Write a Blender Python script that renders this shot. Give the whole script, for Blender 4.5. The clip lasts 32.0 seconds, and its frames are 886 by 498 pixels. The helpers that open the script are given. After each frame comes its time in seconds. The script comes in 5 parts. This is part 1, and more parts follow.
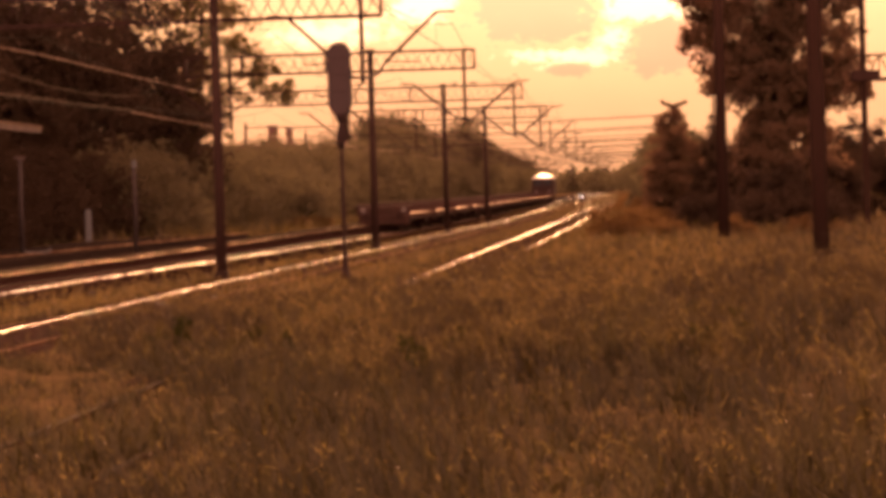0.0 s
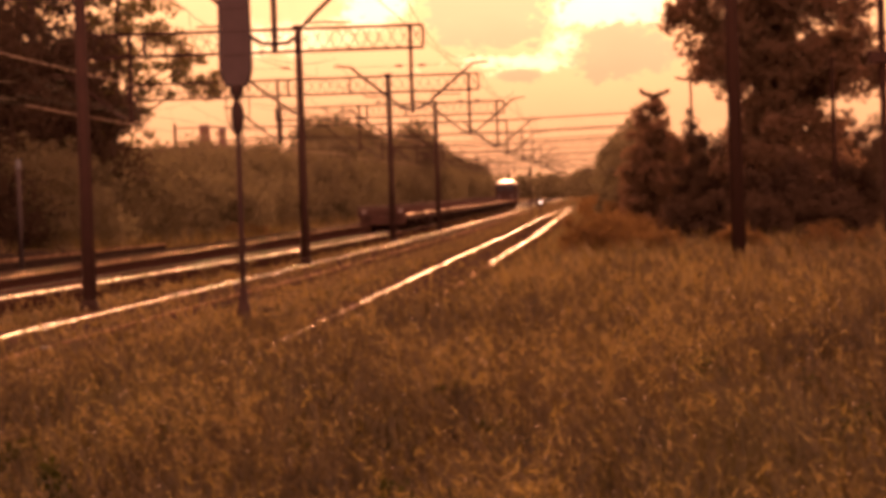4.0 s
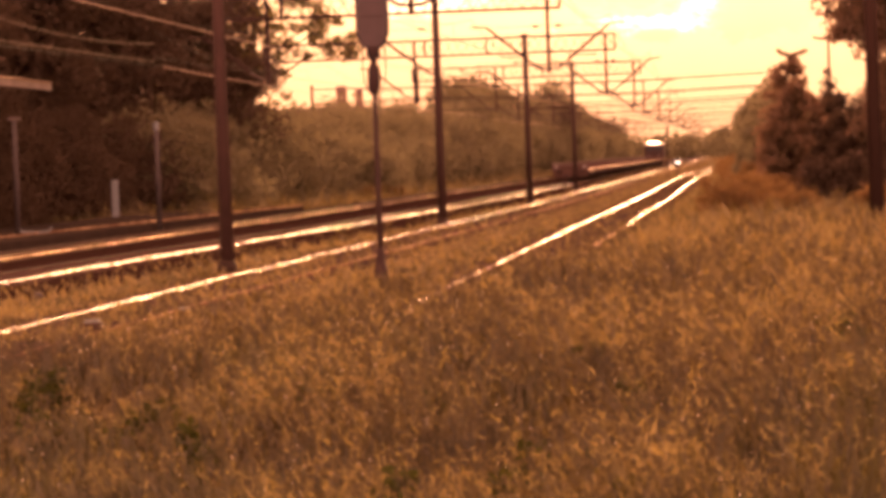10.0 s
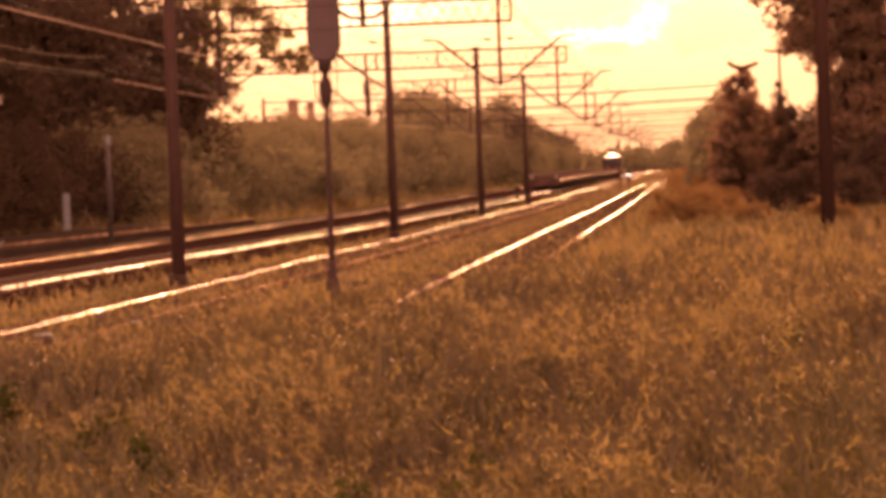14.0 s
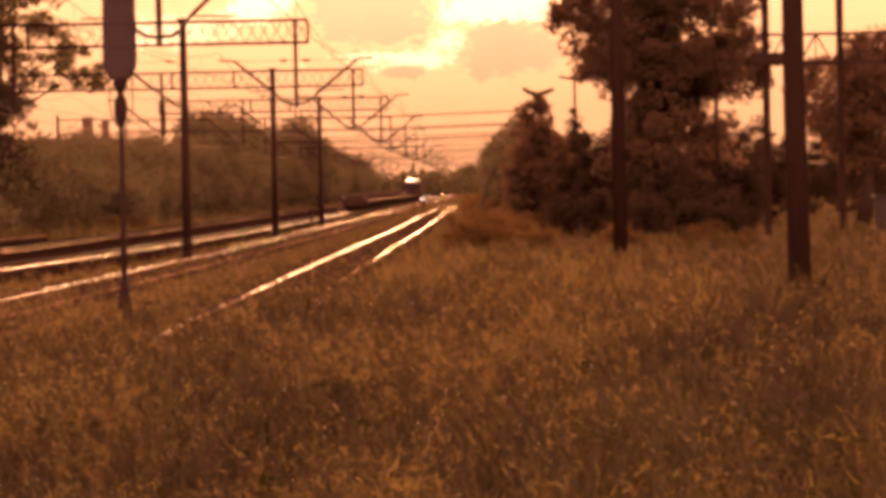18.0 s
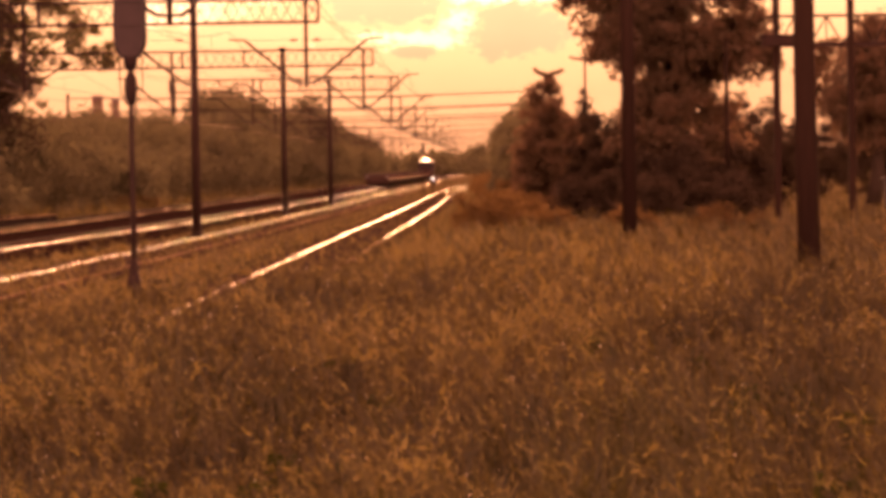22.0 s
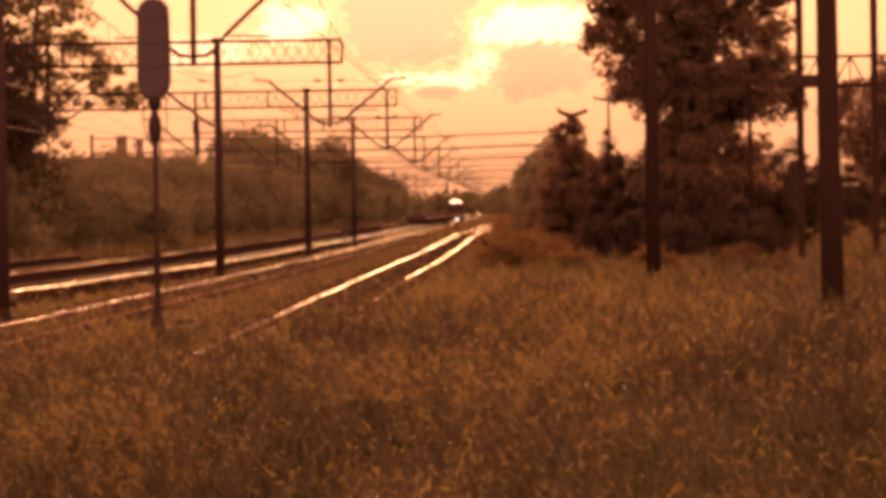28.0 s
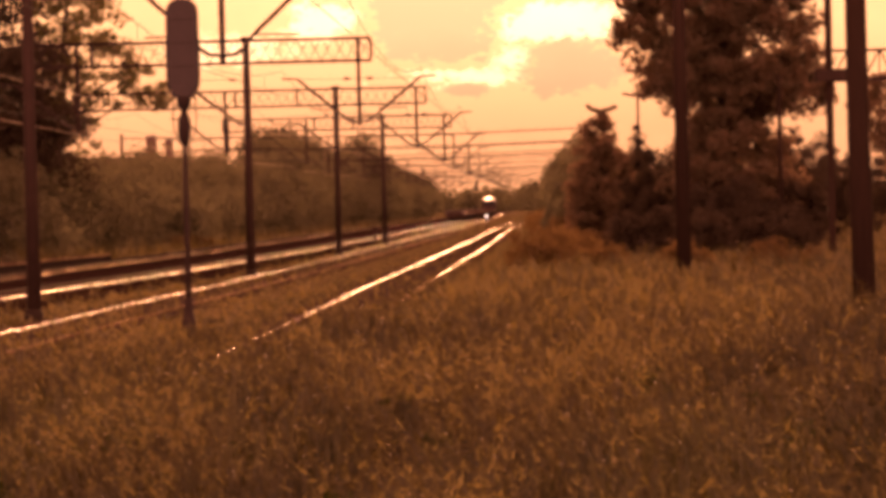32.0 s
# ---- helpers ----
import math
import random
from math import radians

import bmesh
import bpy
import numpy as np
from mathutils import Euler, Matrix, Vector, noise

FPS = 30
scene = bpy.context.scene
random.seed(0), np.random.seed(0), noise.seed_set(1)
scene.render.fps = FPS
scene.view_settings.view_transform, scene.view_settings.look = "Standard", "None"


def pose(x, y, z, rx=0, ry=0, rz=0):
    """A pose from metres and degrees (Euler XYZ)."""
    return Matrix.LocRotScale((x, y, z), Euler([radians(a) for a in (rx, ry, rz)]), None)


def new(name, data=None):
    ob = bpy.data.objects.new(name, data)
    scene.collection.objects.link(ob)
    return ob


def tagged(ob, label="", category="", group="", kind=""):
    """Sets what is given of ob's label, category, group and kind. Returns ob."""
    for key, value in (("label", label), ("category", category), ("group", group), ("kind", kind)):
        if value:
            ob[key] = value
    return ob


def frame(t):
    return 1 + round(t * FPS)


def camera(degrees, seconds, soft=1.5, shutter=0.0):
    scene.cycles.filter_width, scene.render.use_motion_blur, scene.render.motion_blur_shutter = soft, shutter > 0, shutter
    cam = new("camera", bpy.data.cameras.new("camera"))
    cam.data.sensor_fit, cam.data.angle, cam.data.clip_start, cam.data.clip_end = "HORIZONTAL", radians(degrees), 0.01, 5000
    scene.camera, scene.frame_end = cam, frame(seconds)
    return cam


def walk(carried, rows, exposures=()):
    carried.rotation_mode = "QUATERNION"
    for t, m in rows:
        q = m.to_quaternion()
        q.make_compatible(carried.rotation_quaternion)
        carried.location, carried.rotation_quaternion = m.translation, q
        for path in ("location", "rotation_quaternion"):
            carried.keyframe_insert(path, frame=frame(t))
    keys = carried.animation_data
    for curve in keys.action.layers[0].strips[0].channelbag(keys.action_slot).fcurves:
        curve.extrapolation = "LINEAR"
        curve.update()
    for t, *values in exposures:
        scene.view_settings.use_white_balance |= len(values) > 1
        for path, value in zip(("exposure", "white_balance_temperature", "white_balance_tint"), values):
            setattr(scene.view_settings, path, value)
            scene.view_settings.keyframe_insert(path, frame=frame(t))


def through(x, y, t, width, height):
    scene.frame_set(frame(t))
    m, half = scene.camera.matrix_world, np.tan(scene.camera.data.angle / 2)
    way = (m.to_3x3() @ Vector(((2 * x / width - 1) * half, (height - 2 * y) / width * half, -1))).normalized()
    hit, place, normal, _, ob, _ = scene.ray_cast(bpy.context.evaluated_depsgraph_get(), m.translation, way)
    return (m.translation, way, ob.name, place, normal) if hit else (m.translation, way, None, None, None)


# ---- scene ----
# The camera nears from behind at first: seconds, place, heading to the right, pitch, lean (degrees).
APPROACH = [(0, 0.84, -23.7, 2.20, -2.641, -0.940, 1.72), (0.5, 0.57, -16.6, 2.17, -2.641, -0.990, 1.85),
            (1, 0.38, -11.4, 2.14, -2.810, -0.900, 1.82)]
# Then it stands and turns: seconds, place along y, heading, pitch, lean.
EYE_HEIGHT = 2.1
PATH = [
    (1.5, 0, -3.302, -1.022, 1.96), (2, 0, -2.220, -0.768, 2.00), (2.5, 0, -1.930, -0.454, 1.91),
    (3, 0, -1.873, -0.547, 1.82), (3.5, 0, -1.861, -0.496, 1.85), (4, 0, -1.859, -0.867, 1.93),
    (4.5, 0, -1.885, -1.215, 2.03), (6.5, 0, -1.434, -1.255, 1.91), (7, 0, -1.329, -1.520, 1.91),
    (7.5, 0, -1.508, -1.197, 1.95), (8, 0, -1.417, -1.085, 1.85), (8.5, 0, -1.541, -1.049, 1.90),
    (9, 0, -1.662, -1.086, 1.85), (9.5, 0, -2.224, -1.094, 1.90), (10, 0, -4.030, -1.415, 2.08),
    (10.5, 0, -4.338, -1.894, 2.05), (11, 0, -5.420, -1.888, 2.14), (11.5, 0, -5.602, -1.996, 2.19),
    (12, 0, -5.412, -1.573, 2.21), (12.5, 0, -4.949, -1.257, 2.16), (13, 0, -4.684, -1.475, 2.14),
    (13.5, 0, -3.956, -1.454, 2.19), (14, 0, -3.263, -1.237, 2.16), (14.5, 0, -1.795, -1.751, 1.74),
    (15, 0, -1.496, -1.594, 1.53), (15.5, 0, -1.166, -1.549, 1.43), (17.5, 0, 0.064, -1.101, 1.18),
    (18, 0, -0.000, -0.975, 1.16), (18.5, 0, 0.013, -0.658, 1.17), (19, 0, 0.000, -0.906, 1.17),
    (19.5, 0, 0.223, -0.962, 1.01), (20, 0, 0.125, -1.348, 0.92), (20.5, 0, -0.010, -1.487, 0.80),
    (21, 0, -0.093, -1.177, 0.83), (21.5, 0, -0.129, -1.205, 0.84), (22, 0, -0.154, -1.288, 0.90),
    (22.5, 0, 0.101, -1.359, 0.81), (23, 0, -0.119, -1.656, 0.79), (23.5, 0, -0.197, -1.693, 0.66),
    (24, 0, -0.140, -1.893, 0.62), (24.5, 0, -0.164, -1.868, 0.67), (25, 0, -0.001, -1.958, 0.67),
    (25.5, 0, -0.369, -1.448, 0.67), (26, 0, -0.389, -1.279, 0.67), (26.5, 0, -0.369, -0.868, 0.60),
    (28.5, 0, -0.571, -0.636, 1.01), (29, 0, -0.630, -0.650, 1.13), (29.5, 0, -0.856, -0.608, 1.22),
    (30, 0, -0.899, -0.966, 1.18), (30.5, 0, -0.976, -1.027, 1.15), (31, 0, -1.024, -1.058, 1.22),
    (31.5, 0, -1.088, -0.873, 1.41), (32, 0, -1.006, -0.676, 1.35),
]
cam = camera(14.0, 32.0, soft=4.8)
walk(cam, [(t, pose(x, y, z, 90 + pitch, lean, -heading)) for t, x, y, z, heading, pitch, lean in APPROACH] +
     [(t, pose(0, y, EYE_HEIGHT, 90 + pitch, lean, -heading)) for t, y, heading, pitch, lean in PATH],
     exposures=[(0, 0.42, 6300, 8), (1.5, 0.62, 6660, 16), (2.5, 0.42, 6910, 20), (4.5, 0.44, 6910, 20), (9, 0.82, 6610, 15), (10, 1.22, 6310, 10),
                (11, 1.67, 5700, -3), (12, 1.57, 5700, -3), (13, 1.40, 5900, 2), (14.5, 1.07, 6360, 10), (15.5, 0.77, 6560, 14), (18, 0.4, 6960, 21),
                (19, 0.42, 6910, 20), (20, 0.57, 6710, 17), (22, 0.62, 6760, 18), (24.5, 0.82, 6360, 11), (26, 0.57, 6660, 16),
                (29, 0.32, 7060, 22), (30, 0.42, 6860, 19), (31, 0.52, 6710, 17), (32, 0.34, 7010, 21)])

# ---- light: a low sun behind broken cloud, straight down the line ----
SUN_HEADING, SUN_HEIGHT = -0.6, 9.5
sun_data = bpy.data.lights.new("sun", "SUN")
sun_data.energy, sun_data.angle, sun_data.color = 3.5, radians(3.0), (1.0, 0.48, 0.23)
sun = new("sun", sun_data)
sun.rotation_euler = (radians(90 - SUN_HEIGHT), 0, radians(180 - SUN_HEADING))
tagged(sun, kind="structure")


class Nodes:
    """Short ways to lay out a node tree."""

    def __init__(self, tree):
        self.tree = tree
        tree.nodes.clear()

    def add(self, kind, **values):
        node = self.tree.nodes.new(kind)
        for key, value in values.items():
            node.inputs[key.replace("_", " ")].default_value = value
        return node

    def link(self, a, b):
        self.tree.links.new(a, b)

    def math(self, op, a, b=0.0, c=None, clamp=False):
        node = self.tree.nodes.new("ShaderNodeMath")
        node.operation, node.use_clamp = op, clamp
        for i, v in enumerate((a, b, c)):
            if v is None:
                continue
            if isinstance(v, (int, float)):
                node.inputs[i].default_value = v
            else:
                self.link(v, node.inputs[i])
        return node.outputs[0]

    def mix(self, fac, a, b, blend="MIX"):
        node = self.tree.nodes.new("ShaderNodeMix")
        node.data_type, node.blend_type = "RGBA", blend
        for i, v in ((0, fac), (6, a), (7, b)):
            if isinstance(v, (int, float)):
                node.inputs[i].default_value = v
            elif isinstance(v, tuple):
                node.inputs[i].default_value = (*v, 1)
            else:
                self.link(v, node.inputs[i])
        return node.outputs[2]

    def ramp(self, fac, stops):
        node = self.tree.nodes.new("ShaderNodeValToRGB")
        while len(node.color_ramp.elements) < len(stops):
            node.color_ramp.elements.new(0.5)
        for e, (p, c) in zip(node.color_ramp.elements, stops):
            e.position, e.color = p, (*c, 1)
        self.link(fac, node.inputs[0])
        return node.outputs[0]

    def noise(self, vector, scale, detail=4.0, rough=0.55):
        node = self.tree.nodes.new("ShaderNodeTexNoise")
        node.inputs["Scale"].default_value, node.inputs["Detail"].default_value = scale, detail
        node.inputs["Roughness"].default_value = rough
        if vector is not None:
            self.link(vector, node.inputs["Vector"])
        return node.outputs["Fac"]


def build_sky():
    world = bpy.data.worlds.new("evening_sky")
    world.use_nodes = True
    scene.world = world
    n = Nodes(world.node_tree)
    coord = n.add("ShaderNodeTexCoord").outputs["Generated"]
    sky = n.tree.nodes.new("ShaderNodeTexSky")
    sky.sky_type, sky.sun_disc = "NISHITA", False
    sky.sun_elevation, sky.sun_rotation = radians(SUN_HEIGHT), radians(SUN_HEADING)
    sky.dust_density, sky.air_density = 3.0, 1.4
    split = n.add("ShaderNodeSeparateXYZ")
    n.link(coord, split.inputs[0])
    x, y, z = split.outputs
    # thin cloud all over evens the light out and turns it to the warm evening tint
    grey = n.add("ShaderNodeRGBToBW")
    n.link(sky.outputs[0], grey.inputs[0])
    lum = n.math("MULTIPLY", n.math("POWER", grey.outputs[0], SKY_EVEN), SKY_GAIN)
    # The unseen half behind the camera is tinted brighter, as added fill light.
    away = n.math("MULTIPLY_ADD", n.math("MULTIPLY", y, -0.5), 1.0, 0.5, clamp=True)
    warm = n.mix(1.0, lum, n.mix(away, SKY_TINT, SKY_TINT_FAR), "MULTIPLY")
    # heading and height of each direction, in degrees
    heading = n.math("MULTIPLY", n.math("ARCTAN2", x, y), 57.2958)
    height = n.math("MULTIPLY", n.math("ARCSINE", z), 57.2958)
    flat = n.add("ShaderNodeCombineXYZ")
    n.link(heading, flat.inputs[0])
    n.link(n.math("MULTIPLY", height, 1.7), flat.inputs[1])
    billow = n.noise(flat.outputs[0], 0.75, 6.0, 0.6)
    wisp = n.noise(flat.outputs[0], 2.6, 8.0, 0.62)
    curl = n.noise(flat.outputs[0], 6.5, 6.0, 0.6)

    def heap(h, e, rx, re, soft, rag):
        """A heap of cloud round a heading and height: 1 inside, 0 outside, with a ragged rim."""
        a = n.math("DIVIDE", n.math("SUBTRACT", heading, h), rx)
        b = n.math("DIVIDE", n.math("SUBTRACT", height, e), re)
        d = n.math("POWER", n.math("ADD", n.math("POWER", n.math("ABSOLUTE", a), 2.5), n.math("POWER", n.math("ABSOLUTE", b), 2.5)), 0.4)
        d = n.math("ADD", d, n.math("MULTIPLY", n.math("SUBTRACT", billow, 0.5), rag))
        d = n.math("ADD", d, n.math("MULTIPLY", n.math("SUBTRACT", wisp, 0.5), rag * 1.1))
        d = n.math("ADD", d, n.math("MULTIPLY", n.math("SUBTRACT", curl, 0.5), rag * 0.9))
        return n.math("DIVIDE", n.math("SUBTRACT", 1.0, d), soft, clamp=True)

    climb = n.math("DIVIDE", n.math("SUBTRACT", n.math("ADD", height, billow), 1.7), 1.6, clamp=True)
    warm = n.mix(1.0, warm, n.mix(climb, LOW_TINT, HIGH_TINT), "MULTIPLY")
    veil = n.math("MULTIPLY", n.math("SUBTRACT", billow, 0.36), 3.2, clamp=True)
    veil = n.math("MULTIPLY", veil, VEIL)
    col = n.mix(veil, warm, n.mix(1.0, warm, CLOUD_VEIL, "MULTIPLY"))
    light = None
    for g in BREAKS:
        m = heap(*g)
        light = m if light is None else n.math("MAXIMUM", light, m)
    lit = n.mix(1.0, col, BREAK_GAIN, "MULTIPLY")
    col = n.mix(light, col, lit)
    shade = None
    for g in HEAPS:
        m = heap(*g)
        shade = m if shade is None else n.math("MAXIMUM", shade, m)
    col = n.mix(shade, col, n.mix(1.0, warm, CLOUD_HEAP, "MULTIPLY"))
    # the glow of the cloud before the sun
    dh, de = n.math("SUBTRACT", heading, SUN_HEADING), n.math("SUBTRACT", height, SUN_HEIGHT)
    gap = n.math("ADD", n.math("MULTIPLY", dh, dh), n.math("MULTIPLY", de, de))
    glow = n.math("EXPONENT", n.math("MULTIPLY", gap, -1.0 / GLOW_WIDTH**2))
    col = n.mix(1.0, col, n.math("MULTIPLY_ADD", glow, GLOW, 1.0), "MULTIPLY")
    bg = n.add("ShaderNodeBackground", Strength=SKY_STRENGTH)
    n.link(col, bg.inputs[0])
    out = n.add("ShaderNodeOutputWorld")
    n.link(bg.outputs[0], out.inputs[0])


SKY_TINT, SKY_TINT_FAR, SKY_STRENGTH, VEIL = (1.03, 0.41, 0.205), (3.15, 1.14, 0.90), 0.12, 0.5
SKY_EVEN, SKY_GAIN, GLOW, GLOW_WIDTH = 0.12, 7.2, 4.0, 3.5
CLOUD_VEIL, CLOUD_HEAP, BREAK_GAIN = (0.88, 0.80, 0.80), (0.84, 0.74, 0.84), (1.5, 1.85, 2.1)
LOW_TINT, HIGH_TINT = (0.86, 0.93, 0.82), (1.15, 1.32, 1.15)
# heading, height, half-widths, softness, raggedness
BREAKS = [(-2.78, 2.98, 0.62, 0.38, 0.40, 1.7), (0.95, 2.86, 1.15, 0.36, 0.25, 1.4), (-0.55, 2.05, 1.25, 0.15, 0.60, 2.6),
          (0.20, 2.32, 0.36, 0.24, 0.55, 1.8), (-1.3, 4.15, 2.4, 0.42, 0.35, 1.5), (-4.4, 2.55, 1.2, 0.28, 0.7, 1.9)]
HEAPS = [(-1.13, 2.97, 1.10, 0.72, 0.13, 1.15), (1.12, 2.18, 0.95, 0.48, 0.20, 1.4), (-0.58, 1.84, 0.34, 0.12, 0.3, 1.4)]
build_sky()

# ---- materials ----


def material(name, colour, colour2=None, scale=6.0, rough=0.8, metal=0.0, bump=0.3, bump_scale=40.0, vary=0.0, island=0.0,
             through=None, spec=0.5, stretch=None):
    """A worn surface: two colours mingled at two scales, fine relief, and its gloss."""
    m = bpy.data.materials.new(name)
    m.use_nodes = True
    n = Nodes(m.node_tree)
    coord = n.add("ShaderNodeTexCoord").outputs["Object"]
    if stretch:
        mapping = n.add("ShaderNodeMapping")
        mapping.inputs["Scale"].default_value = stretch
        n.link(coord, mapping.inputs[0])
        coord = mapping.outputs[0]
    colour2 = colour2 or tuple(c * 0.6 for c in colour)
    big = n.noise(coord, scale, 5.0)
    small = n.noise(coord, scale * 9, 3.0)
    fac = n.math("ADD", n.math("MULTIPLY", big, 0.65), n.math("MULTIPLY", small, 0.35))
    fac = n.math("MULTIPLY", n.math("SUBTRACT", fac, 0.32), 2.8, clamp=True)
    col = n.mix(fac, colour, colour2)
    if vary:
        rand = n.add("ShaderNodeObjectInfo").outputs["Random"]
        col = n.mix(1.0, col, n.ramp(rand, [(0, (1 - vary,) * 3), (1, (1 + vary, 1 + vary * 0.8, 1 + vary * 0.6))]), "MULTIPLY")
    if island:
        rand = n.add("ShaderNodeNewGeometry").outputs["Random Per Island"]
        col = n.mix(1.0, col, n.ramp(rand, [(0, (1 - island,) * 3), (0.6, (1, 1, 1)), (1, (1 + island, 1 + island * 0.9, 1 + island * 0.5))]), "MULTIPLY")
    shader = n.add("ShaderNodeBsdfPrincipled", Roughness=rough, Metallic=metal)
    shader.inputs["Specular IOR Level"].default_value = spec
    n.link(col, shader.inputs["Base Color"])
    n.link(n.math("ADD", n.math("MULTIPLY", small, 0.25), rough - 0.12, clamp=True), shader.inputs["Roughness"])
    if bump:
        b = n.add("ShaderNodeBump", Strength=bump, Distance=0.02)
        n.link(n.noise(coord, bump_scale, 4.0), b.inputs["Height"])
        n.link(b.outputs[0], shader.inputs["Normal"])
    last = shader.outputs[0]
    if through:
        t = n.add("ShaderNodeBsdfTranslucent")
        n.link(n.mix(1.0, col, through, "MULTIPLY"), t.inputs[0])
        mixer = n.add("ShaderNodeMixShader", Fac=0.55)
        n.link(last, mixer.inputs[1])
        n.link(t.outputs[0], mixer.inputs[2])
        last = mixer.outputs[0]
    out = n.add("ShaderNodeOutputMaterial")
    n.link(last, out.inputs[0])
    return m


def straw_material(name, stops, through, share=0.6, own=0.85):
    """Dry and green stalks: every stalk draws its own colour, more or less, on top of that of its tuft."""
    m = bpy.data.materials.new(name)
    m.use_nodes = True
    n = Nodes(m.node_tree)
    rand = n.add("ShaderNodeNewGeometry").outputs["Random Per Island"]
    coord = n.add("ShaderNodeTexCoord").outputs["Object"]
    # Patch and tuft noise also put shaded hollows and lit tops into the colour.
    patch = n.noise(coord, 0.35, 3.0)
    tuft = n.noise(coord, 2.6, 2.0)
    mood = n.math("ADD", n.math("MULTIPLY", n.math("SUBTRACT", patch, 0.5), 3.2), n.math("MULTIPLY", n.math("SUBTRACT", tuft, 0.5), 2.8))
    sprig = n.math("MULTIPLY", n.math("SUBTRACT", n.noise(coord, 5.0, 2.0), 0.5), 6.5 * (1.0 - own))
    col = n.ramp(n.math("ADD", n.math("MULTIPLY_ADD", rand, own, 0.49 - own / 2), n.math("ADD", mood, sprig), clamp=True), stops)
    d = n.add("ShaderNodeBsdfDiffuse")
    n.link(col, d.inputs[0])
    t = n.add("ShaderNodeBsdfTranslucent")
    n.link(n.mix(1.0, col, through, "MULTIPLY"), t.inputs[0])
    g = n.add("ShaderNodeBsdfGlossy", Roughness=0.45)
    g.inputs[0].default_value = (0.6, 0.55, 0.4, 1)
    a = n.add("ShaderNodeMixShader", Fac=share)
    n.link(d.outputs[0], a.inputs[1])
    n.link(t.outputs[0], a.inputs[2])
    b = n.add("ShaderNodeMixShader", Fac=0.06)
    n.link(a.outputs[0], b.inputs[1])
    n.link(g.outputs[0], b.inputs[2])
    out = n.add("ShaderNodeOutputMaterial")
    n.link(b.outputs[0], out.inputs[0])
    return m


def worn_steel(name, bright, dull, scale, rough, rust=0.36):
    """Steel worn bright in patches over a thin coat of rust."""
    m = bpy.data.materials.new(name)
    m.use_nodes = True
    n = Nodes(m.node_tree)
    coord = n.add("ShaderNodeTexCoord").outputs["Object"]
    big, small = n.noise(coord, scale, 5.0), n.noise(coord, scale * 7, 3.0)
    fac = n.math("ADD", n.math("MULTIPLY", big, 0.6), n.math("MULTIPLY", small, 0.4))
    fac = n.math("MULTIPLY", n.math("SUBTRACT", fac, rust), 3.6, clamp=True)
    g = n.add("ShaderNodeBsdfGlossy")
    n.link(n.mix(fac, dull, bright), g.inputs["Color"])
    n.link(n.math("MULTIPLY_ADD", small, 0.2, rough - 0.1), g.inputs["Roughness"])
    d = n.add("ShaderNodeBsdfDiffuse")
    n.link(n.mix(small, (0.10, 0.055, 0.032), (0.05, 0.03, 0.02)), d.inputs[0])
    both = n.add("ShaderNodeAddShader")
    n.link(g.outputs[0], both.inputs[0])
    n.link(d.outputs[0], both.inputs[1])
    out = n.add("ShaderNodeOutputMaterial")
    n.link(both.outputs[0], out.inputs[0])
    return m


M_SOIL = material("dry_soil_and_thatch", (0.10, 0.072, 0.036), (0.045, 0.038, 0.018), 0.5, 1.0, bump=0.6, bump_scale=9, spec=0.0)
M_BALLAST = material("ballast", (0.019, 0.010, 0.0075), (0.010, 0.006, 0.005), 3.0, 1.0, spec=0.0, bump=0.9, bump_scale=14)
M_RAIL = worn_steel("rail_steel", (0.30, 0.27, 0.25), (0.05, 0.042, 0.038), 0.5, 0.28)
M_RAIL_A = worn_steel("rail_steel_half_worn", (0.29, 0.26, 0.24), (0.008, 0.0065, 0.006), 0.34, 0.26, 0.37)
M_RAIL_B = worn_steel("rail_steel_busy", (0.32, 0.295, 0.28), (0.13, 0.115, 0.107), 0.25, 0.28)
M_RAIL_C = worn_steel("rail_steel_half_rusted", (0.22, 0.17, 0.125), (0.006, 0.0045, 0.0035), 0.25, 0.28, 0.41)
M_RAIL_SIDE = worn_steel("rail_steel_faint", (0.045, 0.032, 0.024), (0.003, 0.002, 0.002), 0.3, 0.36)
M_RAIL_DIM = worn_steel("rail_steel_dimmed", (0.17, 0.145, 0.13), (0.004, 0.0035, 0.003), 0.55, 0.30, 0.40)
M_RAIL_DULL = material("rail_steel_dull", (0.040, 0.026, 0.015), (0.022, 0.014, 0.009), 0.7, 1.0, 0.0, bump=0.1, spec=0.05)
M_RUST = material("rusty_rail_web", (0.10, 0.045, 0.025), (0.055, 0.028, 0.017), 5.0, 1.0, spec=0.0)
M_SLEEPER = material("sleeper", (0.045, 0.031, 0.025), (0.026, 0.019, 0.016), 4.0, 1.0, vary=0.25, spec=0.0)
M_STEEL = material("mast_steel", (0.033, 0.0190, 0.0158), (0.021, 0.0128, 0.011), 2.5, 0.8, 0.0, bump=0.15, spec=0.07)
M_CONCRETE = material("concrete", (0.30, 0.27, 0.24), (0.19, 0.17, 0.15), 2.0, 0.9, spec=0.2)
M_PAVING = material("dirty_asphalt", (0.028, 0.021, 0.017), (0.016, 0.0125, 0.0105), 1.0, 1.0, spec=0.0)
M_POLE = material("creosoted_wood", (0.026, 0.0150, 0.0115), (0.017, 0.0102, 0.008), 3.0, 0.95, spec=0.03, stretch=(6, 6, 0.6))
M_WIRE = material("bronze_wire", (0.024, 0.016, 0.012), (0.015, 0.010, 0.008), 8.0, 0.9, 0.0, bump=0, spec=0.05)
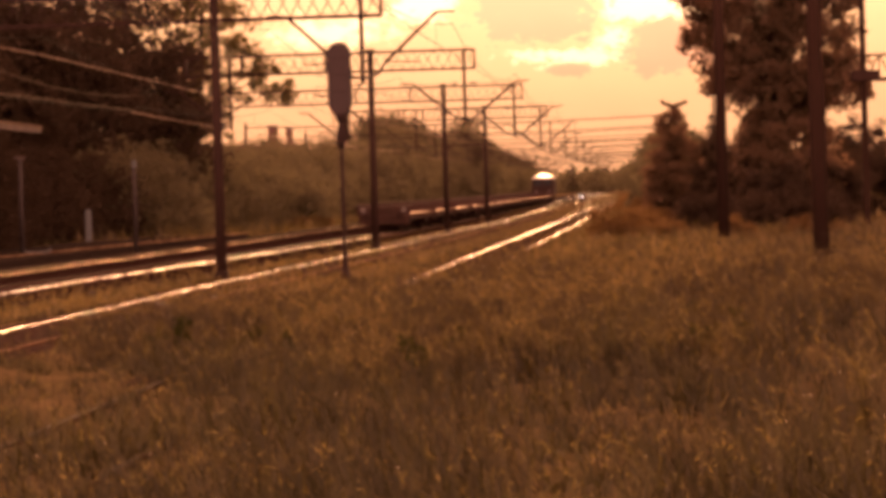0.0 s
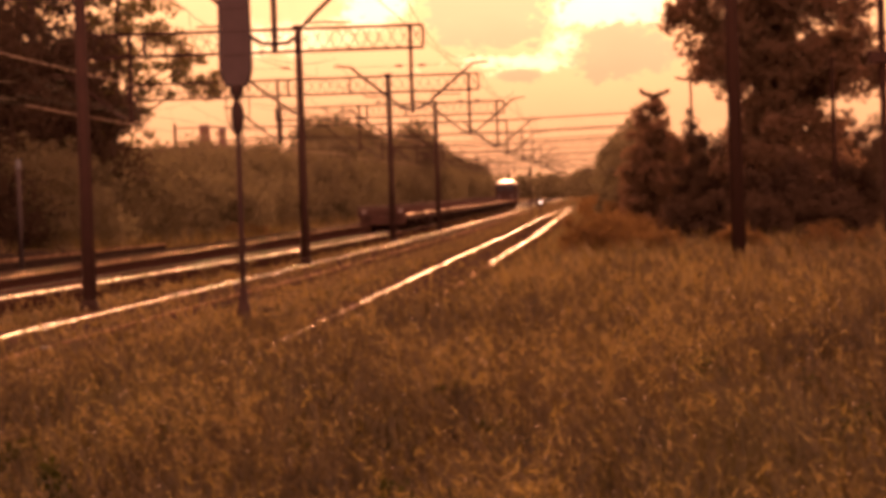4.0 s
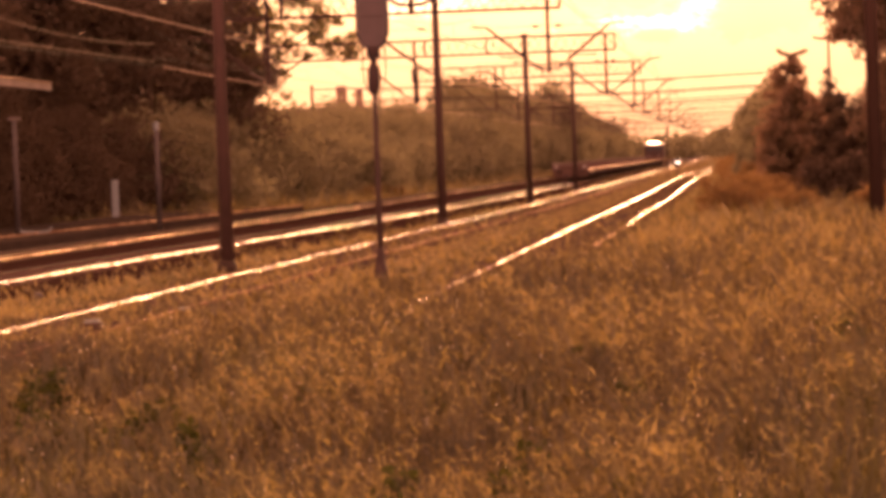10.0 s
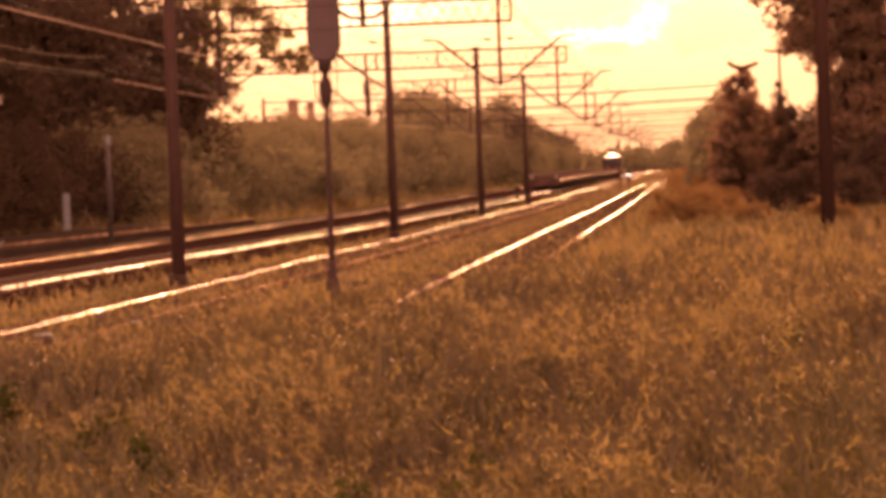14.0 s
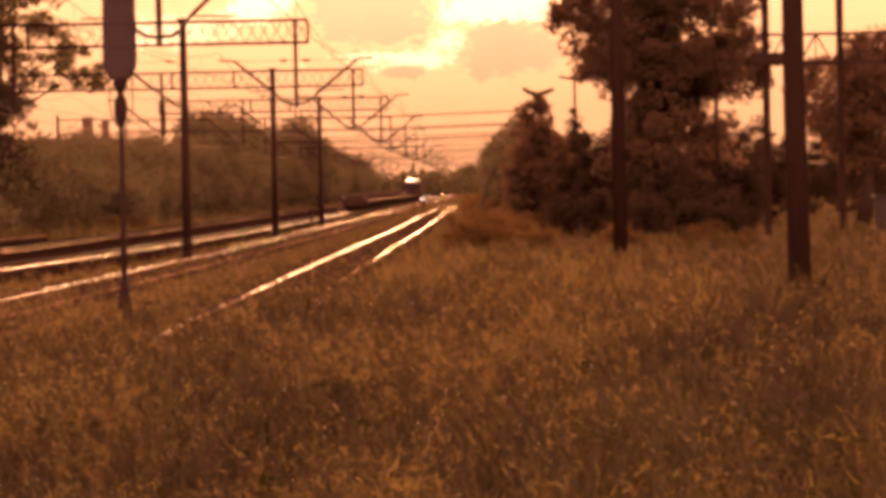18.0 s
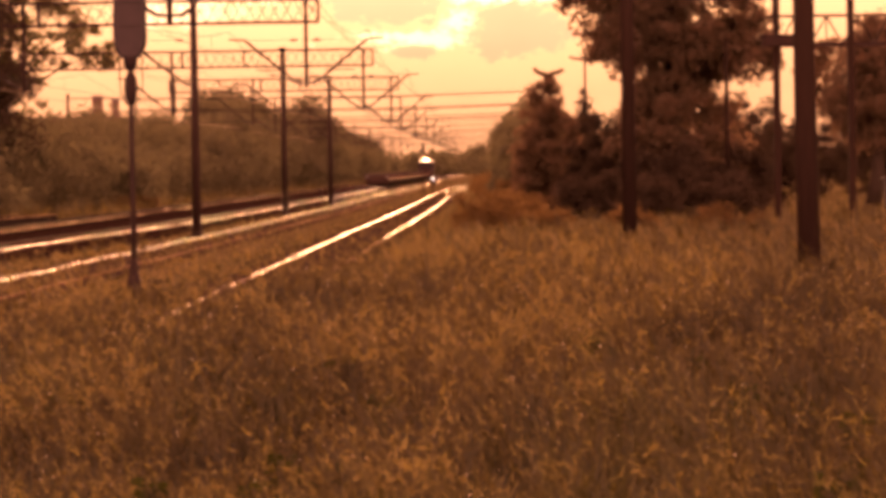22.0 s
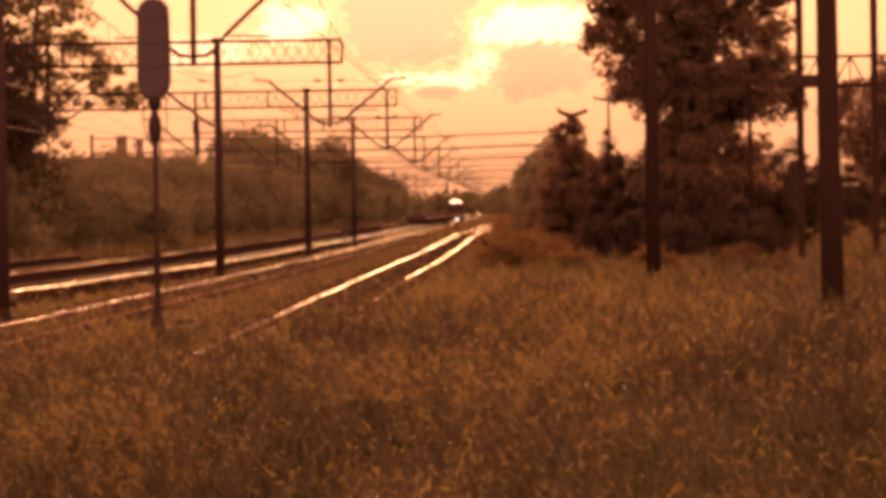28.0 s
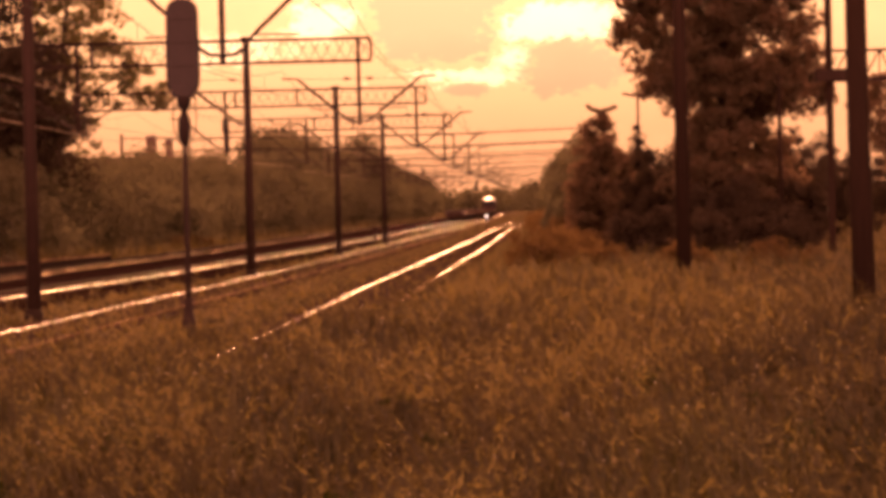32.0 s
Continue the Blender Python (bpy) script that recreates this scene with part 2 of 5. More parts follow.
# Lighter copies of the bronze wire: the sun's glint is put into their colour.
M_WIRE_HALF_LIT = material("half_lit_bronze_wire", (0.17, 0.13, 0.085), (0.11, 0.085, 0.06), 8.0, 0.9, 0.0, bump=0, spec=0.1)
M_WIRE_SUNLIT = material("sunlit_bronze_wire", (0.42, 0.32, 0.22), (0.30, 0.22, 0.16), 8.0, 0.9, 0.0, bump=0, spec=0.1)
M_GLASSY = material("glazed_insulator", (0.032, 0.016, 0.011), (0.022, 0.012, 0.009), 8.0, 0.35, bump=0, spec=0.25)
M_SIGNAL = material("signal_paint", (0.052, 0.040, 0.042), (0.036, 0.029, 0.030), 4.0, 0.75, bump=0.08, spec=0.12)
M_SIGNAL_EDGE = material("signal_rim", (0.030, 0.019, 0.018), (0.020, 0.014, 0.013), 4.0, 0.85, bump=0.05, spec=0.05)
M_GREY = material("galvanised_steel", (0.15, 0.14, 0.13), (0.10, 0.095, 0.09), 4.0, 0.6, 0.2, bump=0.08)
M_POST = material("weathered_post", (0.044, 0.039, 0.039), (0.030, 0.026, 0.026), 4.0, 0.8, bump=0.1, spec=0.1)
M_PALE = material("faded_pale_paint", (0.125, 0.14, 0.15), (0.09, 0.105, 0.11), 4.0, 0.8, bump=0.1, spec=0.1)
M_ROOF = material("weathered_sheet_roof", (0.15, 0.125, 0.11), (0.055, 0.045, 0.04), 0.9, 0.8, 0.0, spec=0.2)
M_TILE = material("clay_roof_tile", (0.070, 0.038, 0.030), (0.048, 0.028, 0.023), 2.0, 0.95, spec=0.05)
M_PLASTER = material("plaster", (0.16, 0.125, 0.10), (0.11, 0.09, 0.07), 1.2, 0.95, spec=0.1)
M_BRICK = material("old_brick", (0.11, 0.058, 0.045), (0.075, 0.042, 0.034), 3.0, 0.9)
M_GLASS = material("dark_window_glass", (0.03, 0.035, 0.04), (0.02, 0.022, 0.025), 2.0, 0.2, bump=0, spec=0.1)
def glowing(name, colour, strength):
    """A lit lens."""
    m = bpy.data.materials.new(name)
    m.use_nodes = True
    n = Nodes(m.node_tree)
    e = n.add("ShaderNodeEmission", Color=(*colour, 1), Strength=strength)
    n.link(e.outputs[0], n.add("ShaderNodeOutputMaterial").inputs[0])
    return m


M_LENS = glowing("white_signal_lens", (1.0, 0.72, 0.60), 2.8)
M_WAGON = material("wagon_paint", (0.05, 0.028, 0.022), (0.03, 0.019, 0.015), 1.2, 0.9, spec=0.1)
M_DECK = worn_steel("worn_wagon_deck", (0.11, 0.09, 0.08), (0.05, 0.042, 0.037), 0.8, 0.45)
M_LOCO = material("locomotive_paint", (0.032, 0.018, 0.016), (0.022, 0.014, 0.012), 1.5, 0.85, bump=0.05, spec=0.1)
M_LOCO_ROOF = material("locomotive_roof", (0.62, 0.58, 0.54), (0.50, 0.46, 0.43), 1.5, 0.42, 1.0, bump=0.03)
M_BARK = material("bark", (0.050, 0.036, 0.028), (0.030, 0.022, 0.017), 3.0, 0.95, bump=0.8, bump_scale=12, stretch=(1, 1, 0.25), spec=0.05)
M_LEAF = material("broad_leaves", (0.12, 0.105, 0.043), (0.095, 0.083, 0.035), 0.4, 0.85, bump=0, island=0.3, spec=0.2, through=(1.35, 1.15, 0.8))
M_LEAF_DARK = material("dark_leaves", (0.114, 0.087, 0.060), (0.098, 0.075, 0.052), 0.12, 1.0, bump=0, island=0.05, spec=0.0, through=(2.1, 1.6, 1.4))
M_LEAF_HEDGE = material("hedge_leaves", (0.110, 0.102, 0.064), (0.100, 0.093, 0.058), 0.1, 1.0, bump=0, island=0.05, spec=0.0, through=(1.2, 1.08, 0.95))
M_LEAF_WOOD = material("deep_wood_leaves", (0.066, 0.048, 0.035), (0.054, 0.040, 0.029), 0.15, 1.0, bump=0, island=0.05, spec=0.0, through=(0.6, 0.52, 0.48))
# Lowest stops paint shade between the stalks, highest ones sunlit tips.
M_GRASS = straw_material("dry_grass", [(0, (0.002, 0.0018, 0.0011)), (0.2, (0.006, 0.0046, 0.0025)), (0.38, (0.0135, 0.0087, 0.0039)), (0.58, (0.0235, 0.0158, 0.0062)),
                                       (0.78, (0.036, 0.0255, 0.0098)), (1, (0.078, 0.066, 0.024))], (1.15, 1.0, 0.7))
M_DRY_BUSH = material("dry_brown_leaves", (0.105, 0.072, 0.036), (0.075, 0.053, 0.028), 0.8, 1.0, bump=0, island=0.15, spec=0.0, through=(1.9, 1.6, 1.15))
M_GREEN = material("green_weed_leaves", (0.028, 0.031, 0.013), (0.018, 0.020, 0.009), 5.0, 0.85, bump=0, island=0.3, spec=0.1, through=(1.3, 1.25, 0.5))
M_GRASS_GREEN = straw_material("dark_green_grass", [(0, (0.003, 0.003, 0.0015)), (0.4, (0.010, 0.0092, 0.004)), (0.75, (0.019, 0.018, 0.0068)), (1, (0.040, 0.037, 0.013))], (1.2, 1.1, 0.55))
# Here too the ramp runs from a shade hue to a highlight hue.
M_HEADS = straw_material("seed_heads", [(0, (0.005, 0.0034, 0.0021)), (0.3, (0.0145, 0.0094, 0.0046)), (0.55, (0.037, 0.0256, 0.0100)), (0.8, (0.092, 0.070, 0.027)), (1, (0.20, 0.168, 0.062))],
                        (1.2, 1.05, 0.70), 0.75, 0.35)
# Near-white colour for specks that paint sparkles of light on the grass.
M_SPARKLE = straw_material("silky_seeds", [(0, (0.62, 0.56, 0.46)), (1, (0.85, 0.82, 0.72))], (1.1, 1.0, 0.95), 0.7)
M_WEED = straw_material("green_weeds", [(0, (0.030, 0.025, 0.011)), (0.5, (0.074, 0.058, 0.025)), (1, (0.145, 0.112, 0.050))], (1.2, 1.1, 0.6))

# ---- mesh tools ----


class Shape:
    """Gathers vertices and faces of one part."""

    def __init__(self):
        self.v, self.f = [], []

    def box(self, x0, x1, y0, y1, z0, z1, bevel=0.0):
        """A box, its edges along z and x taken off by bevel."""
        if bevel <= 0:
            k = len(self.v)
            self.v += [(x, y, z) for x in (x0, x1) for y in (y0, y1) for z in (z0, z1)]
            self.f += [tuple(k + i for i in q) for q in ((0, 1, 3, 2), (4, 6, 7, 5), (0, 4, 5, 1), (2, 3, 7, 6), (0, 2, 6, 4), (1, 5, 7, 3))]
            return self
        b = bevel
        ring = [(x0 + b, z0), (x1 - b, z0), (x1, z0 + b), (x1, z1 - b), (x1 - b, z1), (x0 + b, z1), (x0, z1 - b), (x0, z0 + b)]
        inner = [(x0 + b * 1.7, z0 + b), (x1 - b * 1.7, z0 + b), (x1 - b, z0 + b * 1.7), (x1 - b, z1 - b * 1.7),
                 (x1 - b * 1.7, z1 - b), (x0 + b * 1.7, z1 - b), (x0 + b, z1 - b * 1.7), (x0 + b, z0 + b * 1.7)]
        self.loft([[(x, y0, z) for x, z in inner], [(x, y0 + b, z) for x, z in ring], [(x, y1 - b, z) for x, z in ring],
                   [(x, y1, z) for x, z in inner]])
        return self

    def loft(self, rings, caps=True):
        k, n = len(self.v), len(rings[0])
        for r in rings:
            self.v += [tuple(p) for p in r]
        for i in range(len(rings) - 1):
            for j in range(n):
                a, b = k + i * n + j, k + i * n + (j + 1) % n
                self.f.append((a, b, b + n, a + n))
        if caps:
            self.f.append(tuple(k + j for j in reversed(range(n))))
            self.f.append(tuple(k + (len(rings) - 1) * n + j for j in range(n)))
        return self

    def tube(self, points, radii, n=8, caps=True):
        """A round bar along points."""
        pts = [Vector(p) for p in points]
        if isinstance(radii, (int, float)):
            radii = [radii] * len(pts)
        rings = []
        for i, p in enumerate(pts):
            d = (pts[min(i + 1, len(pts) - 1)] - pts[max(i - 1, 0)]).normalized()
            side = d.cross(Vector((0, 0, 1)) if abs(d.z) < 0.95 else Vector((0, 1, 0))).normalized()
            up = side.cross(d)
            rings.append([p + radii[i] * (math.cos(a) * side + math.sin(a) * up) for a in (2 * math.pi * j / n for j in range(n))])
        return self.loft(rings, caps)

    def bar(self, p, q, w, h=None):
        """A square bar from p to q."""
        p, q, h = Vector(p), Vector(q), h or w
        d = (q - p).normalized()
        side = d.cross(Vector((0, 0, 1)) if abs(d.z) < 0.95 else Vector((0, 1, 0))).normalized()
        up = side.cross(d)
        ring = [side * a * w / 2 + up * b * h / 2 for a, b in ((-1, -1), (1, -1), (1, 1), (-1, 1))]
        return self.loft([[p + o for o in ring], [q + o for o in ring]])

    def mesh(self, name, mat, smooth=False):
        me = bpy.data.meshes.new(name)
        me.from_pydata(self.v, [], self.f)
        me.materials.append(mat)
        if smooth:
            me.polygons.foreach_set("use_smooth", [True] * len(me.polygons))
        me.update()
        return me


def part(name, shape, mat, parent=None, label="", smooth=False):
    """One mesh under a thing or under a part."""
    me = shape if isinstance(shape, bpy.types.Mesh) else shape.mesh(name, mat, smooth)
    ob = new(name, me)
    if parent is not None:
        ob.parent = parent
    return tagged(ob, label)


def thing(name, at, label, category, group="", kind=""):
    ob = new(name)
    ob.matrix_basis = at if isinstance(at, Matrix) else pose(*at)
    ob.empty_display_size = 0.3
    return tagged(ob, label, category, group, kind)


def raw_mesh(name, verts, faces, mat):
    """A large mesh from arrays; faces all with the same number of corners."""
    me = bpy.data.meshes.new(name)
    n, k = faces.shape
    me.vertices.add(len(verts))
    me.vertices.foreach_set("co", verts.astype(np.float32).ravel())
    me.loops.add(n * k)
    me.loops.foreach_set("vertex_index", faces.astype(np.int32).ravel())
    me.polygons.add(n)
    me.polygons.foreach_set("loop_start", np.arange(0, n * k, k, dtype=np.int32))
    me.polygons.foreach_set("loop_total", np.full(n, k, dtype=np.int32))
    me.update(calc_edges=True)
    me.materials.append(mat)
    return me


# ---- the lines of the railway: distance ahead, offset to the right, of each track's right or left rail ----
RAIL_R = [(-60, -5.6), (30, -4.5), (73, -4.05), (121, -3.45), (170, -2.75), (290, -1.45), (380, -0.1), (450, 1.7), (550, 6.0), (700, 16), (1000, 45)]
RAIL_A = [(-60, -11.6), (30, -9.8), (70, -9.1), (130, -7.87), (190, -6.9), (290, -5.7), (450, -3.9), (700, -1.0), (1000, 1.4), (1500, 5)]
RAIL_B = [(-60, -17.0), (30, -15.0), (66, -14.0), (101, -12.75), (142, -11.3), (190, -10.1), (290, -8.9), (450, -7.4), (700, -4.4), (1000, -1.0), (1500, 4)]
RAIL_C = [(-60, -22.0), (30, -19.6), (85, -17.9), (110, -17.3), (180, -16.0), (300, -14.6), (450, -12.5), (700, -9.0), (1000, -5.5), (1500, 0)]


def along(line, y):
    """Offset of a line at distance y: a smooth curve through its points."""
    i = 0
    while i < len(line) - 2 and y > line[i + 1][0]:
        i += 1
    (y1, x1), (y2, x2) = line[i], line[i + 1]
    y0, x0 = line[i - 1] if i else (2 * y1 - y2, 2 * x1 - x2)
    y3, x3 = line[i + 2] if i + 2 < len(line) else (2 * y2 - y1, 2 * x2 - x1)
    m1, m2 = (x2 - x0) / (y2 - y0), (x3 - x1) / (y3 - y1)
    h = y2 - y1
    s = (y - y1) / h
    return ((2 * s**3 - 3 * s**2 + 1) * x1 + (s**3 - 2 * s**2 + s) * h * m1 + (3 * s**2 - 2 * s**3) * x2 + (s**3 - s**2) * h * m2)


GAUGE = 1.507  # rail centre to rail centre


def mid_r(y): return along(RAIL_R, y) + GAUGE / 2
def mid_a(y): return along(RAIL_A, y) + GAUGE / 2
def mid_b(y): return along(RAIL_B, y) - GAUGE / 2
def mid_c(y): return along(RAIL_C, y) - GAUGE / 2


TRACKS = {"r": mid_r, "a": mid_a, "b": mid_b, "c": mid_c}


def steps(y0, y1, near=6.0):
    """Distances from y0 to y1, wider apart far off."""
    out, y = [], y0
    while y < y1:
        out.append(y)
        y += max(near, y * 0.06)
    return out + [y1]


# ---- ground ----


def height_of_ground(x, y):
    """The bed of the railway is flat; the meadow swells a little towards the camera."""
    edge = -3.2 + 0.012 * y
    s = min(max((x - edge) / 4.0, 0.0), 1.0)
    near = min(max((95 - y) / 60, 0.0), 1.0)
    bump = 0.10 * noise.noise(Vector((x * 0.25, y * 0.18, 3.1))) if y < 300 else 0.0
    return -0.16 + (0.10 + 0.12 * near + bump) * s * s * (3 - 2 * s)


def build_ground():
    xs = sorted(set([-3000, -900, -300, -120, -60, -40, -30] + list(range(-26, 26)) + [30, 40, 60, 120, 300, 900, 3000]))
    ys = [-2000, -400, -120] + list(range(-60, 120, 2)) + list(range(120, 300, 8)) + [320, 360, 420, 500, 600, 750, 950, 1200, 1600, 2400, 4500]
    s = Shape()
    for y in ys:
        for x in xs:
            s.v.append((x, y, height_of_ground(x, y)))
    w = len(xs)
    for j in range(len(ys) - 1):
        for i in range(w - 1):
            a = j * w + i
            s.f.append((a, a + 1, a + 1 + w, a + w))
    tagged(part("ground", s, M_SOIL, smooth=True), "dry brown soil and matted grass beside the railway", "ground", kind="structure")


def ribbon(line, half, z_top, z_foot, y0, y1):
    """A bank of ballast under a track."""
    s = Shape()
    ys = steps(y0, y1, 3.0)
    for y in ys:
        x = line(y)
        s.v += [(x - half - 0.9, y, z_foot), (x - half, y, z_top), (x + half, y, z_top), (x + half + 0.9, y, z_foot)]
    for i in range(len(ys) - 1):
        for j in range(3):
            a = 4 * i + j
            s.f.append((a, a + 1, a + 5, a + 4))
    return s


def rail_bar(line, side, y0, y1, zs):
    """A rail of flat foot, web and head as one profile, zs gives the slice wanted."""
    arc = [(0.019 * math.cos(a), 0.019 * math.sin(a)) for a in (radians(15 * k) for k in range(7))]
    crown = [(0.015 + a, b - 0.019) for a, b in arc] + [(-0.015 - a, b - 0.019) for a, b in reversed(arc)]
    ring = {"head": [(-0.034, -0.032), (0.034, -0.032)] + crown,
            "web": [(-0.075, -0.172), (0.075, -0.172), (0.075, -0.158), (0.010, -0.14), (0.010, -0.050), (0.033, -0.042), (0.033, -0.030), (0.024, -0.028),
                    (-0.024, -0.028), (-0.033, -0.030), (-0.033, -0.042), (-0.010, -0.050), (-0.010, -0.14), (-0.075, -0.158)]}[zs]
    s = Shape()
    s.loft([[(line(y) + side + a, y, b) for a, b in ring] for y in steps(y0, y1, 4.0)])
    return s


def build_tracks():
    sleeper = Shape().box(-1.3, 1.3, -0.13, 0.13, -0.19, -0.038, 0.02).mesh("sleeper", M_SLEEPER)
    for key, line in TRACKS.items():
        words = {"r": "single overgrown railway track with bright worn rails in tall grass", "a": "railway track with rails shining in the low sun",
                 "b": "railway track on which the freight train runs", "c": "railway track beside the platform"}[key]
        bed = part("track_bed", ribbon(line, 1.7 if key in "ra" else 2.3, -0.055, -0.24, -40, 1400), M_SOIL if key in "ra" else M_BALLAST)
        tagged(bed, "overgrown brown track bed under the rails" if key in "ra" else "dark crushed stone ballast under the rails", "track bed", kind="structure")
        track = thing("railway_track", (0, 0, 0), words, "railway track", "tracks of the line", "structure")
        for side in (-GAUGE / 2, GAUGE / 2):
            web = part("rail", rail_bar(line, side, -40, 1400, "web"), M_RUST, track, "rusty steel rail")
            # Tracks a, b and c have one dull rail head each.
            dull = (key in "bc" and side < 0) or (key == "a" and side > 0)
            start = -40
            # Along track r the heads go from dull to glossy in stretches.
            if key == "r":
                start = 68 if side < 0 else 102
                rusted = 45 if side < 0 else 52
                part("rail_head", rail_bar(line, side, -40, rusted, "head"), M_RAIL_DULL, web, "dull running surface under the grass", smooth=True)
                part("rail_head", rail_bar(line, side, rusted, start, "head"), M_RAIL_DIM if side < 0 else M_RAIL_SIDE, web, "half-dull running surface", smooth=True)
            part("rail_head", rail_bar(line, side, start, 1400, "head"), M_RAIL_DULL if dull and key in "bc" else M_RAIL_SIDE if dull else {"r": M_RAIL, "a": M_RAIL_A, "b": M_RAIL_B, "c": M_RAIL_C}[key], web,
                 "dull brown running surface" if dull else "polished running surface", smooth=True)
        rest = []
        for i in range(0, 640):
            y = 20 + 0.62 * i
            if 45 <= y <= 135:
                ob = part("sleeper", sleeper, None, track)
                ob.location = (line(y), y, 0)
            elif y < 300:
                rest.append((line(y), y))
        s = Shape()
        for x, y in rest:
            s.box(x - 1.3, x + 1.3, y - 0.13, y + 0.13, -0.19, -0.038)
        tagged(part("sleeper_row", s, M_SLEEPER, track), kind="stuff")


build_ground()
build_tracks()

# ---- overhead line ----
MAST_AT = [(74, -9.75), (119, -8.47), (166, -7.74), (217, -7.34)]  # distance, offset of the masts between the tracks
RAIL_TOP_GIRDER = (7.14, 7.88)


def lattice(parent, x0, x1, z0, z1, bay):
    """A lattice beam: chords as parts, crossing braces between them."""
    for z in (z0, z1):
        for y in (-0.28, 0.28):
            part("chord", Shape().bar((x0, y, z), (x1, y, z), 0.075), M_STEEL, parent)
    n = max(1, round((x1 - x0) / bay))
    w = (x1 - x0) / n
    for up in (Shape().bar((0, -0.28, z0), (w, -0.28, z1), 0.026), Shape().bar((0, 0.28, z1), (w, 0.28, z0), 0.026)):
        up = up.mesh("brace", M_STEEL)
        for i in range(n):
            ob = part("brace", up, None, parent)
            ob.location.x = x0 + i * w
    for x in (x0, x1):
        part("end_plate", Shape().box(x - 0.03, x + 0.03, -0.3, 0.3, z0, z1), M_STEEL, parent)


def raking_arm(post, x, z_low, side, rise, curved):
    """An insulator beside a post, the arm that rakes up from it, its level end and the steady arm below."""
    run = ((0.06, 0.03), (0.25, 0.05), (0.45, 0.17), (0.62, 0.42)) if curved else ((0.06, 0.0), (0.25, 0.02), (0.40, 0.10), (0.62, 0.27))
    sag = [(x + side * d, 0, z_low + h) for d, h in run]
    part("insulator", Shape().tube(sag, [0.035, 0.045, 0.045, 0.035], 8), M_GLASSY, post, "brown glazed insulator", True)
    tip = (x + side * 2.04, 0, z_low + rise)
    part("raking_arm", Shape().tube([sag[-1], tip], 0.045, 8), M_STEEL, post)
    part("top_arm", Shape().tube([tip, (tip[0] + side * 0.5, 0, tip[2] + 0.02)], 0.035, 6), M_STEEL, post)
    part("steady_arm", Shape().tube([(x + side * 0.62, 0, z_low + 0.45), (x + side * 1.6, 0, z_low + 0.43)], 0.022, 6), M_STEEL, post)


def hanger(parent, x, z_top, z_low, rise=1.45, sides=(-1, 1), curved=False):
    """A post hung from the beam that carries raking arms, tied by a cross wire with two insulators."""
    post = part("drop_post", Shape().box(x - 0.06, x + 0.06, -0.06, 0.06, z_low - 0.12, z_top + 0.05, 0.012), M_STEEL, parent)
    for side in sides:
        raking_arm(post, x, z_low, side, rise, curved)
    if not curved and len(sides) == 2:
        z = z_low + rise - 0.02
        part("cross_wire", Shape().tube([(x - 2.04, 0, z), (x + 2.04, 0, z)], 0.007, 5), M_WIRE, post)
        for d in (-0.40, 0.36):
            part("insulator", Shape().tube([(x + d - 0.13, 0, z), (x + d, 0, z), (x + d + 0.13, 0, z)], [0.03, 0.05, 0.03], 8), M_GLASSY, post, "brown glazed insulator", True)


def build_gantry(y, x, left, right, arm=3.7, low=5.12, rise=1.45, hung=-5.6, drop=0.0, bracket=True, end_post=False):
    """A catenary gantry: a mast between the tracks, a lattice beam, hung posts. left, right: the beam's reach from the mast."""
    z0, z1 = (z - drop for z in RAIL_TOP_GIRDER)
    g = thing("catenary_gantry", (x, y, -0.16), "brown steel catenary gantry with lattice beam and hung posts", "gantry", "gantries over the tracks")
    mast = part("mast", Shape().tube([(0, 0, 0), (0, 0, 4), (0, 0, z1 + 0.10)], [0.145, 0.13, 0.115], 10), M_STEEL, g, smooth=True)
    part("mast_cap", Shape().box(-0.19, 0.19, -0.19, 0.19, z1 + 0.05, z1 + 0.13, 0.02), M_STEEL, mast)
    part("footing", Shape().loft([[(a * s, b * s, z) for a, b in ((-1, -1), (1, -1), (1, 1), (-1, 1))] for s, z in ((0.18, -0.1), (0.18, 0.22), (0.145, 0.34))]),
         M_WIRE, g, "dark footing")
    lattice(g, -left, right, z0, z1, 0.41)
    hanger(g, arm, z1, low, rise, curved=not bracket)
    if bracket:
        hanger(g, hung, z1, low, rise, (-1,))
        part("strut", Shape().box(hung + 0.45, hung + 0.52, -0.26, 0.26, z0, z1), M_STEEL, g)
        part("strut", Shape().box(-1.80, -1.74, -0.26, 0.26, z0, z1), M_STEEL, g)
        # the arm on the mast's own side
        part("raking_arm", Shape().tube([(-0.10, 0, 5.10), (-0.32, 0, 5.18), (-1.68, 0, 6.22)], [0.03, 0.045, 0.045], 8), M_STEEL, mast)
        part("top_arm", Shape().tube([(-1.68, 0, 6.22), (-2.25, 0, 6.24)], 0.035, 6), M_STEEL, mast)
        part("insulator", Shape().tube([(-0.60, 0, 6.60), (-0.47, 0, 6.60), (-0.34, 0, 6.60)], [0.03, 0.05, 0.03], 8), M_GLASSY, mast, "brown glazed insulator", True)
        part("cross_wire", Shape().tube([(-2.2, 0, 6.60), (-0.1, 0, 6.60)], 0.007, 5), M_WIRE, mast)
        part("stay", Shape().tube([(-2.2, 0, 6.60), (-2.2, 0, 6.24)], 0.012, 5), M_WIRE, mast)
    if end_post:
        part("end_post", Shape().box(-left + 0.05, -left + 0.35, -0.15, 0.15, 5.7, z1 + 0.1, 0.02), M_STEEL, g)
    return g


def far_mast(y):
    return along(RAIL_A, y) - 1.55


